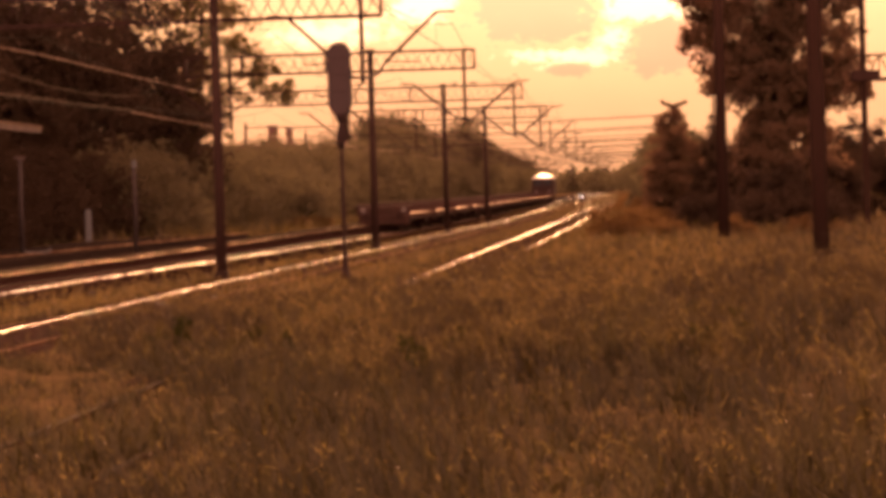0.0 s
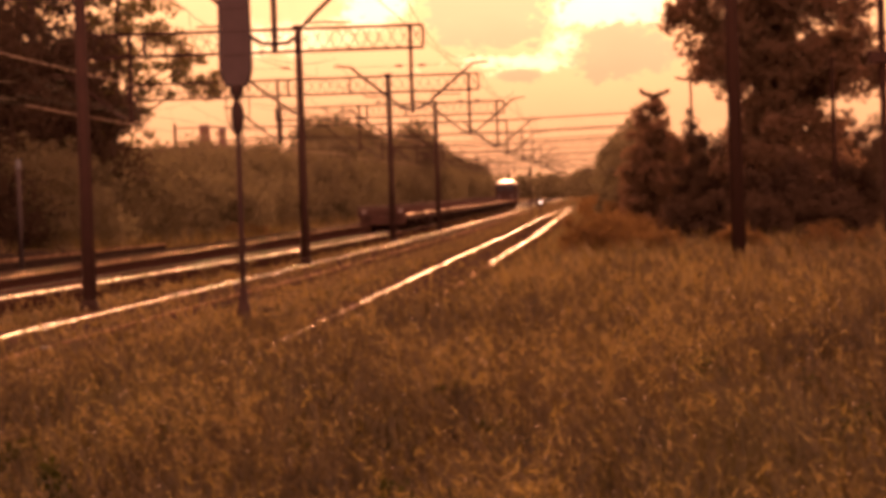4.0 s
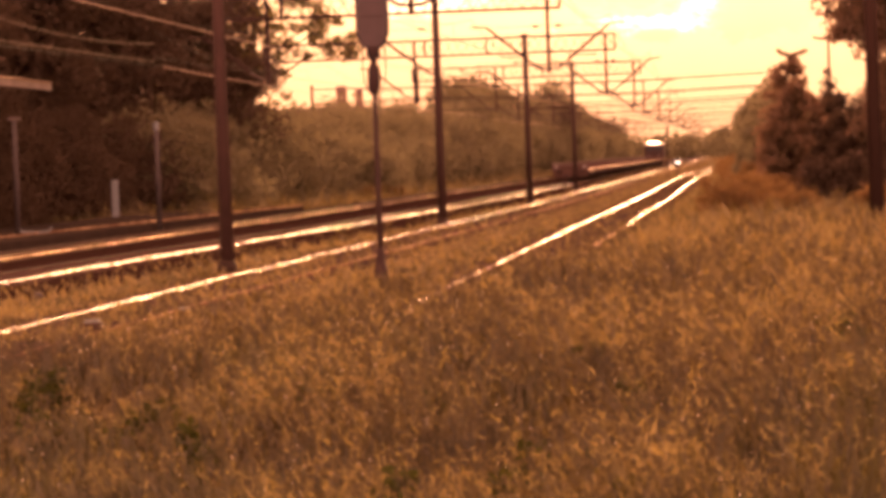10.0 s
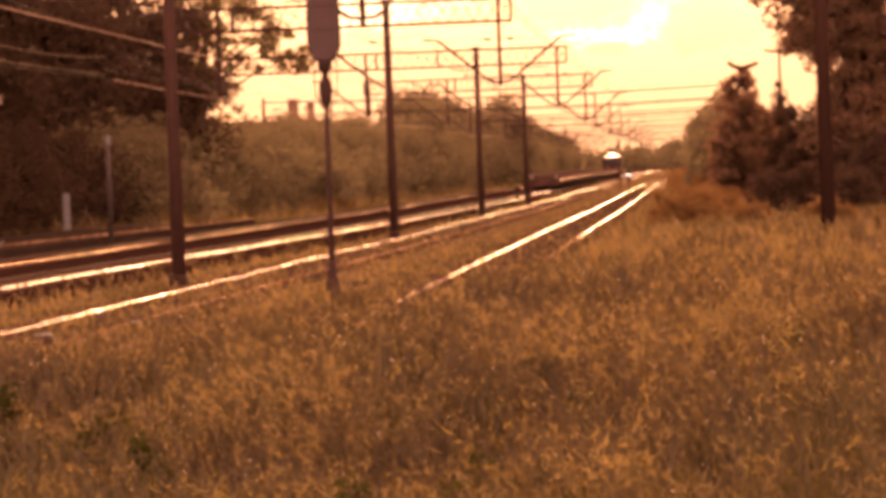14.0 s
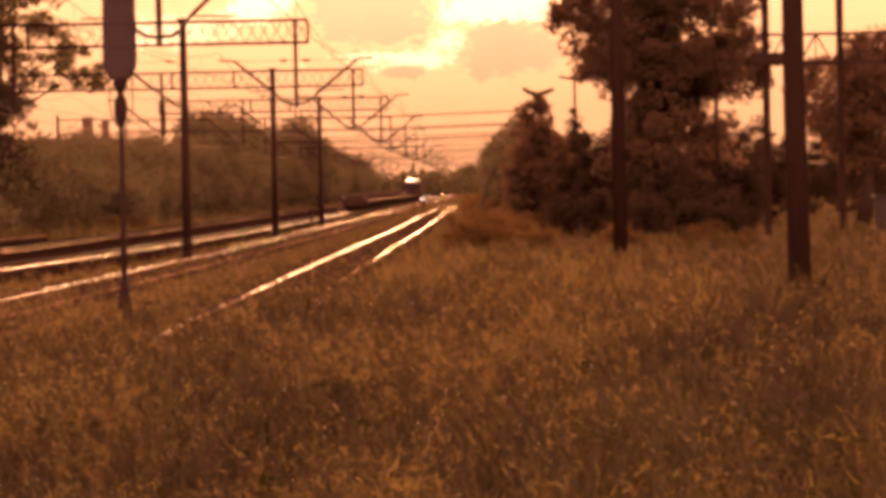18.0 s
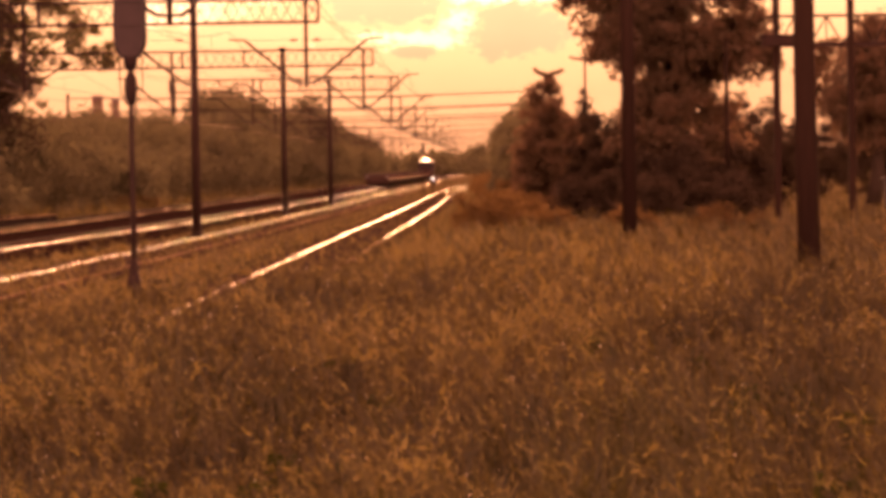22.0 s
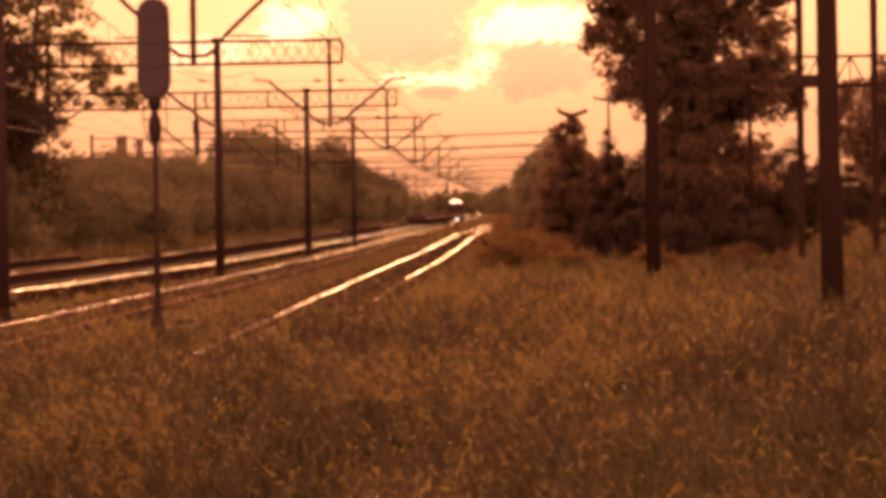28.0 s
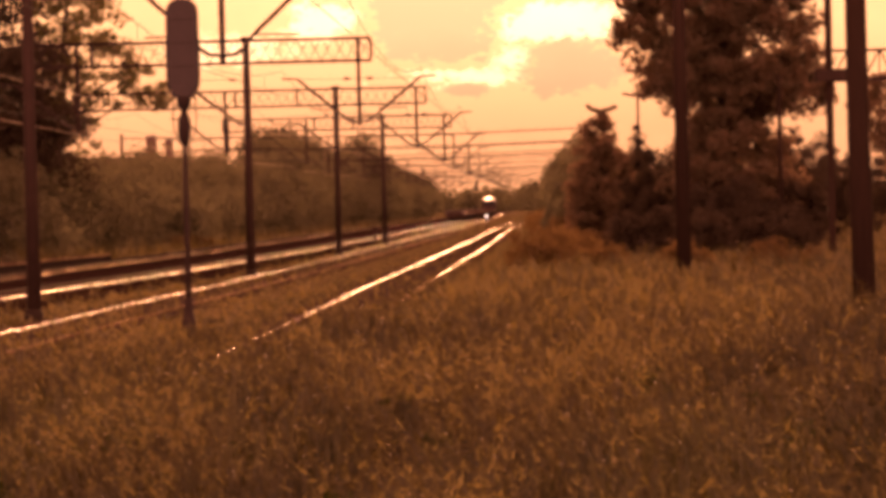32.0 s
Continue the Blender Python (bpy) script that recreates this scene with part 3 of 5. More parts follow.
def build_gantries():
    (y0, x0), (y1, x1), (y2, x2), (y3, x3) = MAST_AT
    build_gantry(y0, x0, 7.33, 4.55, 4.0, 5.43, 1.75, bracket=False)
    build_gantry(y1, x1, 7.33, 4.12)
    build_gantry(y2, x2, 12.0, 4.15, hung=-5.1, drop=0.10)
    build_gantry(y3, x3, 9.6, 4.15, hung=-4.6, drop=0.12, end_post=True)
    for i in range(9):
        build_head_span(268 + 51 * i)


def build_head_span(y):
    """Far down the line: cross wires between tall masts carry the overhead line."""
    x = far_mast(y)
    g = thing("head_span", (x, y, -0.16), "tall steel masts with cross wires spanning the tracks", "gantry", "head spans over the tracks")
    for mx in (-21.0, 13.5):
        part("mast", Shape().tube([(mx, 0, 0), (mx, 0, 8.2)], [0.17, 0.11], 8), M_STEEL, g, smooth=True)
    for z, r in ((7.75, 0.05), (6.75, 0.035), (5.95, 0.03)):
        part("cross_wire", Shape().tube([(-21, 0, z + 0.1), (-6, 0, z - 0.12), (4, 0, z - 0.12), (13.5, 0, z + 0.1)], r, 5), M_STEEL, g)
    for mx in (3.7, -5.6):
        hanger(g, mx, 7.65, 5.12)


def sagging(line, y0, y1, z, sag, n=10, z_end=None):
    fall = 0.0 if z_end is None else z_end - z
    return [(line(y0 + (y1 - y0) * s / n), y0 + (y1 - y0) * s / n, z + fall * s / n - sag * 4 * (s / n) * (1 - s / n)) for s in range(n + 1)]


def build_catenary(key, line, spans):
    c = thing("overhead_line", (0, 0, 0), "thin bronze contact and messenger wires over a railway track", "overhead line", "overhead lines")
    for y0, y1 in spans:
        near = y0 == 74
        high, high_end, sag = (7.55, 6.30, 0.68) if near and key == "c" else (6.70, 6.70, 0.75)
        low, low_end = {"b": (6.2, 5.74), "c": (5.74, 5.70)}.get(key, (5.85, 5.85)) if near else (5.85, 5.85)
        if key == "b" and y1 < 80:
            low, low_end = 6.2, 6.2
        bright = near and key == "c"
        part("messenger_wire", Shape().tube(sagging(line, y0, y1, high, sag, 10, high_end), 0.010, 5), M_WIRE_HALF_LIT if bright else M_WIRE, c)
        part("contact_wire", Shape().tube(sagging(line, y0, y1, low, 0.02, 6, low_end), 0.011, 5), M_WIRE_SUNLIT if key == "b" else M_WIRE_HALF_LIT if bright else M_WIRE, c)
        for k in range(1, 7):
            s = k / 7
            y = y0 + (y1 - y0) * s
            if y < 230 and not bright:
                part("dropper", Shape().tube([(line(y), y, low + (low_end - low) * s), (line(y), y, high + (high_end - high) * s - sag * 4 * s * (1 - s))], 0.005, 4), M_WIRE, c)


def build_wires():
    marks = [20, 74, 119, 166, 217] + [268 + 51 * i for i in range(9)]
    for key, line in TRACKS.items():
        build_catenary(key, line, list(zip(marks[:-1], marks[1:])))
    c = thing("overhead_line", (0, 0, 0), "slack wire of the siding beyond the platform", "overhead line", "overhead lines")
    heights = ((50, 6.7), (146, 6.32), (160, 6.20), (170, 6.15), (240, 6.05), (320, 6.0), (420, 5.9), (520, 5.8))
    for (y0, z0), (y1, z1) in zip(heights[:-1], heights[1:]):
        pts = [(-23.5 + 0.013 * (y0 + (y1 - y0) * s / 8), y0 + (y1 - y0) * s / 8, z0 + (z1 - z0) * s / 8 - 0.00009 * (y1 - y0) ** 2 * (s / 8) * (1 - s / 8)) for s in range(9)]
        # The first stretch takes the dark wire colour to paint the wood's shade.
        part("contact_wire", Shape().tube(pts, 0.016, 5), M_WIRE if y0 == 50 else M_WIRE_SUNLIT, c, "stretch coloured dark for the wood's shade" if y0 == 50 else "")


# ---- the signal ----


def build_signal(x, y):
    s = thing("railway_signal", (x, y, -0.1), "dark grey railway light signal seen from behind on a slim mast", "signal")
    part("mast", Shape().tube([(0, 0, 0), (0, 0, 2.0), (0, 0, 3.92)], [0.05, 0.046, 0.042], 12), M_SIGNAL_EDGE, s, smooth=True)
    part("foot", Shape().loft([[(a * w, b * w, z) for a, b in ((-1, -1), (1, -1), (1, 1), (-1, 1))] for w, z in ((0.12, -0.2), (0.11, 0.36), (0.075, 0.5), (0.052, 0.75))]),
         M_SIGNAL_EDGE, s, "dark cast foot")
    # the head: a tall board, round above, narrowed below, with a rim and a shallow lamp case
    def outline(grow, y_at):
        pts = []
        for i in range(13):
            a = math.pi * i / 12
            pts.append((math.cos(a) * (0.265 + grow), y_at, 5.62 + math.sin(a) * (0.24 + grow)))
        pts += [(-0.280 - grow, y_at, 4.52), (-0.262 - grow, y_at, 4.36 - grow), (-0.165 - grow * 0.5, y_at, 4.16 - grow), (0.165 + grow * 0.5, y_at, 4.16 - grow),
                (0.262 + grow, y_at, 4.36 - grow), (0.280 + grow, y_at, 4.52)]
        return pts
    head = part("signal_head", Shape().loft([outline(-0.03, -0.13), outline(-0.008, -0.11), outline(-0.008, 0.05)]), M_SIGNAL, s, "grey sheet-metal back of the signal head")
    part("rim", Shape().loft([outline(0.012, -0.02), outline(0.012, 0.02)]), M_SIGNAL_EDGE, head)
    for i in range(5):
        z = 4.55 + 0.29 * i
        part("lamp_hood", Shape().tube([(0, 0.05, z), (0, 0.32, z - 0.02)], [0.115, 0.125], 14), M_SIGNAL_EDGE, head)
    for i in range(3):
        part("case_seam", Shape().box(-0.22, 0.22, -0.136, -0.128, 4.68 + 0.40 * i, 4.695 + 0.40 * i), M_SIGNAL_EDGE, head)
    part("neck", Shape().loft([[(math.cos(a) * r, math.sin(a) * r, z) for a in (math.pi * j / 5 for j in range(10))] for r, z in
                               ((0.045, 3.34), (0.10, 3.46), (0.12, 3.62), (0.11, 3.78), (0.055, 3.90), (0.06, 3.97), (0.125, 4.02), (0.125, 4.20))]), M_SIGNAL_EDGE, s, smooth=True)
    for sx in (-0.17, 0.19):
        part("cable", Shape().tube([(sx, -0.02, 4.2), (sx * 1.1, -0.03, 3.9), (sx * 1.05, -0.02, 3.6), (sx * 0.4, 0, 3.35)], 0.012, 5), M_SIGNAL_EDGE, s)


# ---- train ----
WAGON_PITCH, WAGONS = 20.6, 14


def build_wagon(last):
    w = thing("flat_wagon", (0, 0, 0), "brown flat freight wagon with bright worn deck" + (", last of train" if last else ""), "wagon", "wagons of the train")
    half = 9.75
    part("underframe", Shape().box(-1.30, 1.30, -half, half, 0.62, 0.90, 0.03), M_WAGON, w)
    part("deck", Shape().box(-1.42, 1.42, -half, half, 0.90, 0.98, 0.01), M_DECK, w, "worn shining deck")
    for sx, top in ((-1.44, 1.55),):
        for i in range(6):
            y0 = -half + 0.12 + i * 3.24
            part("side_board", Shape().box(sx - 0.03, sx + 0.03, y0, y0 + 3.16, 0.92, top, 0.008), M_WAGON, w)
    for sy in (-half, half):
        part("headstock", Shape().box(-1.35, 1.35, sy - 0.07, sy + 0.07, 0.42 if last else 0.60, 0.895, 0.02), M_WAGON, w)
        part("end_board", Shape().box(-1.42, 1.42, sy - 0.04, sy + 0.04, 0.92, 1.36 if (last and sy < 0) else 1.3, 0.012), M_WAGON, w)
        for sx in (-0.875, 0.875):
            d = 1 if sy > 0 else -1
            part("buffer", Shape().tube([(sx, sy, 0.9), (sx, sy + d * 0.30, 0.9), (sx, sy + d * 0.31, 0.9), (sx, sy + d * 0.36, 0.9)], [0.09, 0.09, 0.22, 0.20], 10), M_STEEL, w)
    for sy in (-6.6, 6.6):
        bogie = part("bogie", Shape().box(-1.12, -0.98, sy - 1.25, sy + 1.25, 0.38, 0.66, 0.05).box(0.98, 1.12, sy - 1.25, sy + 1.25, 0.38, 0.66, 0.05)
                     .box(-1.0, 1.0, sy - 0.2, sy + 0.2, 0.30, 0.64).box(-0.6, 0.6, sy - 1.3, sy + 1.3, 0.2, 0.45, 0.03), M_STEEL, w)
        for wy in (-0.9, 0.9):
            part("wheelset", Shape().tube([(-0.80, sy + wy, 0.46), (-0.70, sy + wy, 0.46)], 0.46, 16).tube([(0.70, sy + wy, 0.46), (0.80, sy + wy, 0.46)], 0.46, 16)
                 .tube([(-0.7, sy + wy, 0.46), (0.7, sy + wy, 0.46)], 0.08, 8), M_STEEL, bogie)
    if last:
        for sx in (-1.1, 1.1):
            part("tail_plate", Shape().box(sx - 0.12, sx + 0.12, -half - 0.06, -half - 0.045, 1.10, 1.35, 0.01), M_GREY, w)
    return w


def build_loco():
    g = thing("electric_locomotive", (0, 0, 0), "dark electric locomotive with a light grey metal roof", "locomotive")
    def section(z0, k):
        return [(-1.5 * k, z0), (1.5 * k, z0), (1.5 * k, 2.9), (1.40 * k, 3.22), (0.9 * k, 3.34), (-0.9 * k, 3.34), (-1.40 * k, 3.22), (-1.5 * k, 2.9)]
    body = part("body", Shape().loft([[(x, y, z) for x, z in section(1.1, k)] for y, k in ((-8.0, 0.90), (-7.6, 0.99), (7.6, 0.99), (8.0, 0.90))]), M_LOCO, g)
    arch = ((-1.42, 3.26), (1.42, 3.26), (1.32, 3.48), (1.0, 3.68), (0.5, 3.80), (-0.5, 3.80), (-1.0, 3.68), (-1.32, 3.48))
    part("roof", Shape().loft([[(x * k, y, 3.26 + (z - 3.26) * k2) for x, z in arch] for y, k, k2 in
                               ((-8.0, 0.93, 0.40), (-7.4, 0.98, 0.60), (-6.4, 1, 0.80), (-5.0, 1, 0.94), (-3.0, 1, 1), (3.0, 1, 1), (6.4, 1, 0.80), (8.0, 0.93, 0.40))]),
         M_LOCO_ROOF, g, "light grey metal roof", True)
    for sx in (-0.62, 0.62):
        part("cab_window", Shape().box(sx - 0.48, sx + 0.48, -8.03, -7.96, 2.35, 3.1, 0.02), M_GLASS, body, "dark cab window")
        part("lamp", Shape().tube([(sx * 1.4, -7.95, 1.55), (sx * 1.4, -8.06, 1.55)], 0.14, 10), M_GREY, body)
        part("buffer", Shape().tube([(sx * 1.4, -7.9, 1.02), (sx * 1.4, -8.45, 1.02), (sx * 1.4, -8.5, 1.02)], [0.1, 0.1, 0.22], 10), M_STEEL, g)
    for sy in (-4.4, 4.4):
        bogie = part("bogie", Shape().box(-1.2, 1.2, sy - 1.9, sy + 1.9, 0.45, 1.0, 0.08), M_STEEL, g)
        for wy in (-1.3, 1.3):
            part("wheelset", Shape().tube([(-0.85, sy + wy, 0.6), (-0.7, sy + wy, 0.6)], 0.6, 18).tube([(0.7, sy + wy, 0.6), (0.85, sy + wy, 0.6)], 0.6, 18), M_STEEL, bogie)
        panto = part("pantograph", Shape().bar((-0.6, sy - 0.4, 3.95), (0.6, sy - 0.4, 3.95), 0.06).bar((-0.5, sy - 0.4, 3.95), (-0.3, sy + 0.7, 4.4), 0.05)
                     .bar((0.5, sy - 0.4, 3.95), (0.3, sy + 0.7, 4.4), 0.05).bar((-0.8, sy + 0.1, 4.72), (0.8, sy + 0.1, 4.72), 0.06)
                     .bar((-0.3, sy + 0.7, 4.4), (-0.5, sy + 0.1, 4.72), 0.04).bar((0.3, sy + 0.7, 4.4), (0.5, sy + 0.1, 4.72), 0.04), M_STEEL, g)
        part("insulator", Shape().tube([(0.5, sy - 0.4, 3.70), (0.5, sy - 0.4, 3.97)], 0.08, 8), M_GLASSY, panto)
    return g


def build_train():
    train = []
    for i in range(WAGONS):
        train.append((build_wagon(i == 0), 9.9 + WAGON_PITCH * i))
    train.append((build_loco(), 9.9 + WAGON_PITCH * (WAGONS - 1) + 19.5))
    return train


# ---- trees and shrubs ----


def leaf_cloud(rng, clumps, per, size, squash=0.75, folded=True):
    """Small leaves, each a blade of one triangle or folded of two, gathered in clumps: centre and radius."""
    c = np.repeat(np.array([p for p, r in clumps]), per, axis=0)
    r = np.repeat(np.array([r for p, r in clumps]), per)
    n = len(c)
    d = rng.normal(size=(n, 3))
    d /= np.linalg.norm(d, axis=1)[:, None]
    d *= (rng.random(n) ** 0.45 * r)[:, None]
    d[:, 2] *= squash
    c = c + d
    a = rng.normal(size=(n, 3))
    a /= np.linalg.norm(a, axis=1)[:, None]
    b = np.cross(a, rng.normal(size=(n, 3)))
    b /= np.linalg.norm(b, axis=1)[:, None]
    s = size * (0.6 + 0.8 * rng.random(n))[:, None]
    if not folded:
        v = np.stack([c - a * s + b * s * 0.5, c + a * s, c - a * s - b * s * 0.5], axis=1).reshape(-1, 3)
        return v, np.arange(3 * n).reshape(-1, 3)
    tip, tail, fold = c + a * s, c - a * s, np.cross(a, b) * s * 0.25
    v = np.stack([tail, c + b * s * 0.55 + fold, tip, c - b * s * 0.55 + fold], axis=1).reshape(-1, 3)
    k = np.arange(n)[:, None] * 4
    f = np.concatenate([k + np.array([[0, 1, 2]]), k + np.array([[0, 2, 3]])])
    return v, f


def crown_clumps(rng, lobes, count, radius):
    """Clump centres spread over the shells of the lobes (x, y, z, half-widths)."""
    vol = np.array([l[3] * l[4] * l[5] for l in lobes]) ** 0.67
    pick = rng.choice(len(lobes), count, p=vol / vol.sum())
    out = []
    for i in pick:
        x, y, z, rx, ry, rz = lobes[i]
        d = rng.normal(size=3)
        d /= np.linalg.norm(d)
        s = 0.35 + 0.65 * rng.random() ** 0.6
        out.append((np.array([x + d[0] * rx * s, y + d[1] * ry * s, z + d[2] * rz * s]), radius * (0.6 + 0.8 * rng.random())))
    return out


def build_tree(name, at, label, lobes, seed, clumps=150, per=70, radius=0.8, leaf=0.16, trunk=0.3, lean=0.0, mat=None, category="tree", group="", folded=False):
    rng = np.random.default_rng(seed)
    t = thing(name, at, label, category, group)
    z_top = max(l[2] + l[5] * 0.6 for l in lobes)
    cx = sum(l[0] for l in lobes) / len(lobes)
    pts = [(0, 0, -0.1)] + [(cx * s + lean * math.sin(4 * s) + rng.normal() * 0.08, rng.normal() * 0.08, z_top * s) for s in (0.2, 0.4, 0.6, 0.8, 1.0)]
    part("trunk", Shape().tube(pts, [trunk * 1.35, trunk, trunk * 0.85, trunk * 0.65, trunk * 0.45, trunk * 0.15], 9), M_BARK, t, smooth=True)
    cl = crown_clumps(rng, lobes, clumps, radius)
    for p, r in cl[:: max(1, clumps // 14)]:
        s = min(max((p[2] - 0.8) / z_top, 0.12), 0.9) * 0.75
        a = Vector((cx * s, 0, z_top * s))
        b = Vector(p)
        m = a.lerp(b, 0.5) + Vector((0, 0, 0.25))
        part("limb", Shape().tube([a, m, b], [trunk * 0.32, trunk * 0.2, trunk * 0.06], 6), M_BARK, t, smooth=True)
    v, f = leaf_cloud(rng, cl, per, leaf, folded=folded)
    part("crown", raw_mesh("crown", v, f, mat or M_LEAF), None, t, "dense leafy crown with gaps")
    return t


def ragged(w, h, seed):
    """Lobes of an uneven shrub: a broad foot and several shoots of unlike height."""
    rng = random.Random(seed)
    out = [(0, 0, h * 0.34, w * 0.9, w, h * 0.34)]
    for i in range(5):
        top = h * rng.uniform(0.62, 1.05)
        r = w * rng.uniform(0.28, 0.5)
        out.append((w * rng.uniform(-0.75, 0.75), w * rng.uniform(-0.6, 0.6), top * 0.62, r, r, top * 0.38))
    return out


def build_right_trees():
    tall = ((6.6, 8.9, 2.5, 1.9), (7.0, 7.2, 1.9, 1.3), (9.8, 8.2, 2.75, 2.5), (10.7, 6.5, 1.9, 1.4), (8.2, 6.3, 1.7, 1.7), (7.6, 11.0, 3.3, 2.4), (10.2, 11.8, 2.9, 2.8),
            (8.2, 4.2, 1.7, 2.0), (9.2, 3.2, 1.9, 2.4), (7.5, 2.2, 1.5, 2.2), (10.2, 1.8, 1.5, 1.7), (8.8, 13.6, 3.0, 2.2))
    build_tree("tree", (8.3, 140, -0.1), "tall dark broadleaf tree with an uneven crown against the evening sky",
               [(x - 8.3, 0.3 * math.sin(3 * x), z, rx, 2.6, rz) for x, z, rx, rz in tall], 11, 900, 95, 0.62, 0.115, 0.36, mat=M_LEAF_DARK, folded=True)
    narrow = build_tree("tree", (3.9, 150, -0.1), "narrow dark tree with a flat broken top beside the track",
               [(0.05, 0, 2.9, 1.25, 1.4, 2.4), (0.05, 0, 4.6, 0.62, 0.8, 1.1), (-0.3, 0, 1.9, 1.0, 1.2, 1.7)], 12, 190, 80, 0.42, 0.09, 0.16, mat=M_LEAF_DARK)
    rng = np.random.default_rng(14)
    antler = [(np.array([0.14 + 0.56 * s, 0.0, 5.96 + 0.24 * abs(s) ** 1.3 + 0.015 * rng.normal()]), 0.075) for s in np.linspace(-1, 1, 19)]
    antler += [(np.array([0.12 + 0.1 * rng.normal(), 0.1 * rng.normal(), 5.35 + 0.04 * k]), 0.20) for k in range(14)]
    v, f = leaf_cloud(rng, antler, 40, 0.07)
    part("broken_top", raw_mesh("broken_top", v, f, M_LEAF_DARK), None, narrow, "flat forked top")
    build_tree("tree", (20.0, 172, -0.1), "round dark broadleaf tree behind the steel frame",
               [(-0.8, 0, 6.2, 2.4, 2.5, 2.6), (1.6, 0, 7.0, 2.6, 2.5, 2.6), (0.4, 0, 4.6, 3.2, 2.5, 2.0)], 13, 260, 80, 0.7, 0.13, 0.3, mat=M_LEAF_DARK)
    k = 0
    for x, y, w, h in ((5.6, 146, 1.4, 4.7), (6.9, 140, 1.5, 4.6), (8.6, 136, 1.8, 3.3), (10.6, 139, 1.8, 3.2), (14.0, 200, 3.0, 6.2), (18.2, 214, 3.2, 6.6),
                       (22.6, 220, 3.4, 6.6), (26.8, 226, 3.4, 6.4), (5.1, 128, 1.2, 2.0), (6.6, 124, 1.3, 1.7), (9.4, 126, 1.4, 1.8), (11.4, 150, 1.7, 4.6), (15.8, 182, 2.2, 5.8), (12.4, 170, 2.0, 5.3), (31.0, 232, 3.4, 6.4),
                       (7.6, 176, 2.0, 5.4), (5.9, 200, 1.6, 4.2), (10.5, 170, 2.2, 5.0), (13.6, 178, 2.4, 5.4), (6.95, 196, 0.6, 6.2), (26.5, 186, 2.6, 4.6), (24.8, 240, 3.0, 4.6), (28.6, 246, 3.0, 4.8)):
        k += 1
        build_tree("shrub", (x, y, -0.1), "dense dark shrub at the edge of the meadow", ragged(w, h, k),
                   40 + k, 120, 80, 0.42, 0.09, 0.07, mat=M_LEAF_WOOD, category="shrub", group="shrubs by the meadow")
    for x, y, w, h in ((2.9, 188, 1.0, 2.3), (3.9, 182, 1.1, 3.0)):
        k += 1
        build_tree("shrub", (x, y, -0.1), "grey-green shrub beside the far end of the siding", ragged(w, h, k),
                   40 + k, 120, 80, 0.42, 0.09, 0.07, mat=M_LEAF_HEDGE, category="shrub", group="shrubs by the meadow")
    for x, y, w, h in ((2.0, 132, 0.8, 1.0), (3.0, 136, 0.9, 1.2), (2.6, 146, 0.9, 1.3), (3.6, 128, 0.8, 1.0), (2.2, 158, 0.9, 1.2), (3.4, 168, 1.1, 1.5), (2.9, 182, 1.1, 1.4), (4.0, 196, 1.3, 1.7),
                       (3.2, 214, 1.2, 1.5), (4.2, 236, 1.4, 1.9), (4.0, 262, 1.4, 1.8), (2.6, 250, 1.2, 1.3), (3.0, 290, 1.5, 1.5), (4.4, 310, 1.8, 1.8), (3.2, 340, 1.6, 1.5), (4.6, 370, 2.0, 1.8), (3.4, 400, 1.6, 1.5),
                       (4.8, 430, 2.4, 1.9), (6.6, 420, 2.4, 2.0), (0.9, 112, 0.95, 1.35), (2.2, 115, 0.9, 1.05), (1.4, 122, 0.8, 0.9), (3.0, 112, 0.7, 0.8), (5.2, 110, 0.8, 0.9), (8.2, 108, 0.9, 0.9)):
        k += 1
        build_tree("bush", (x, y, -0.1), "low dry brown weedy bush beside the track", ragged(w * 1.2, h * 1.1, 70 + k),
                   240 + k, 70, 60, 0.26, 0.05, 0.03, mat=M_DRY_BUSH, category="bush", group="weedy bushes beside the track")
    k = 0
    for y in (235, 275, 320, 370, 430, 500, 590, 700, 830):
        k += 1
        h = 5.0 + (k % 3) * 0.7 + y * 0.002
        build_tree("tree", (3.9 + 0.0078 * y, y, -0.1), "low dark tree in the row beside the track", [(0, 0, h * 0.55, 2.6, 6, h * 0.5), (1.8, 3, h * 0.5, 2.4, 6, h * 0.42)],
                   70 + k, 80, 60, 1.1, 0.26, 0.16, mat=M_LEAF_HEDGE, group="tree row beside the line")


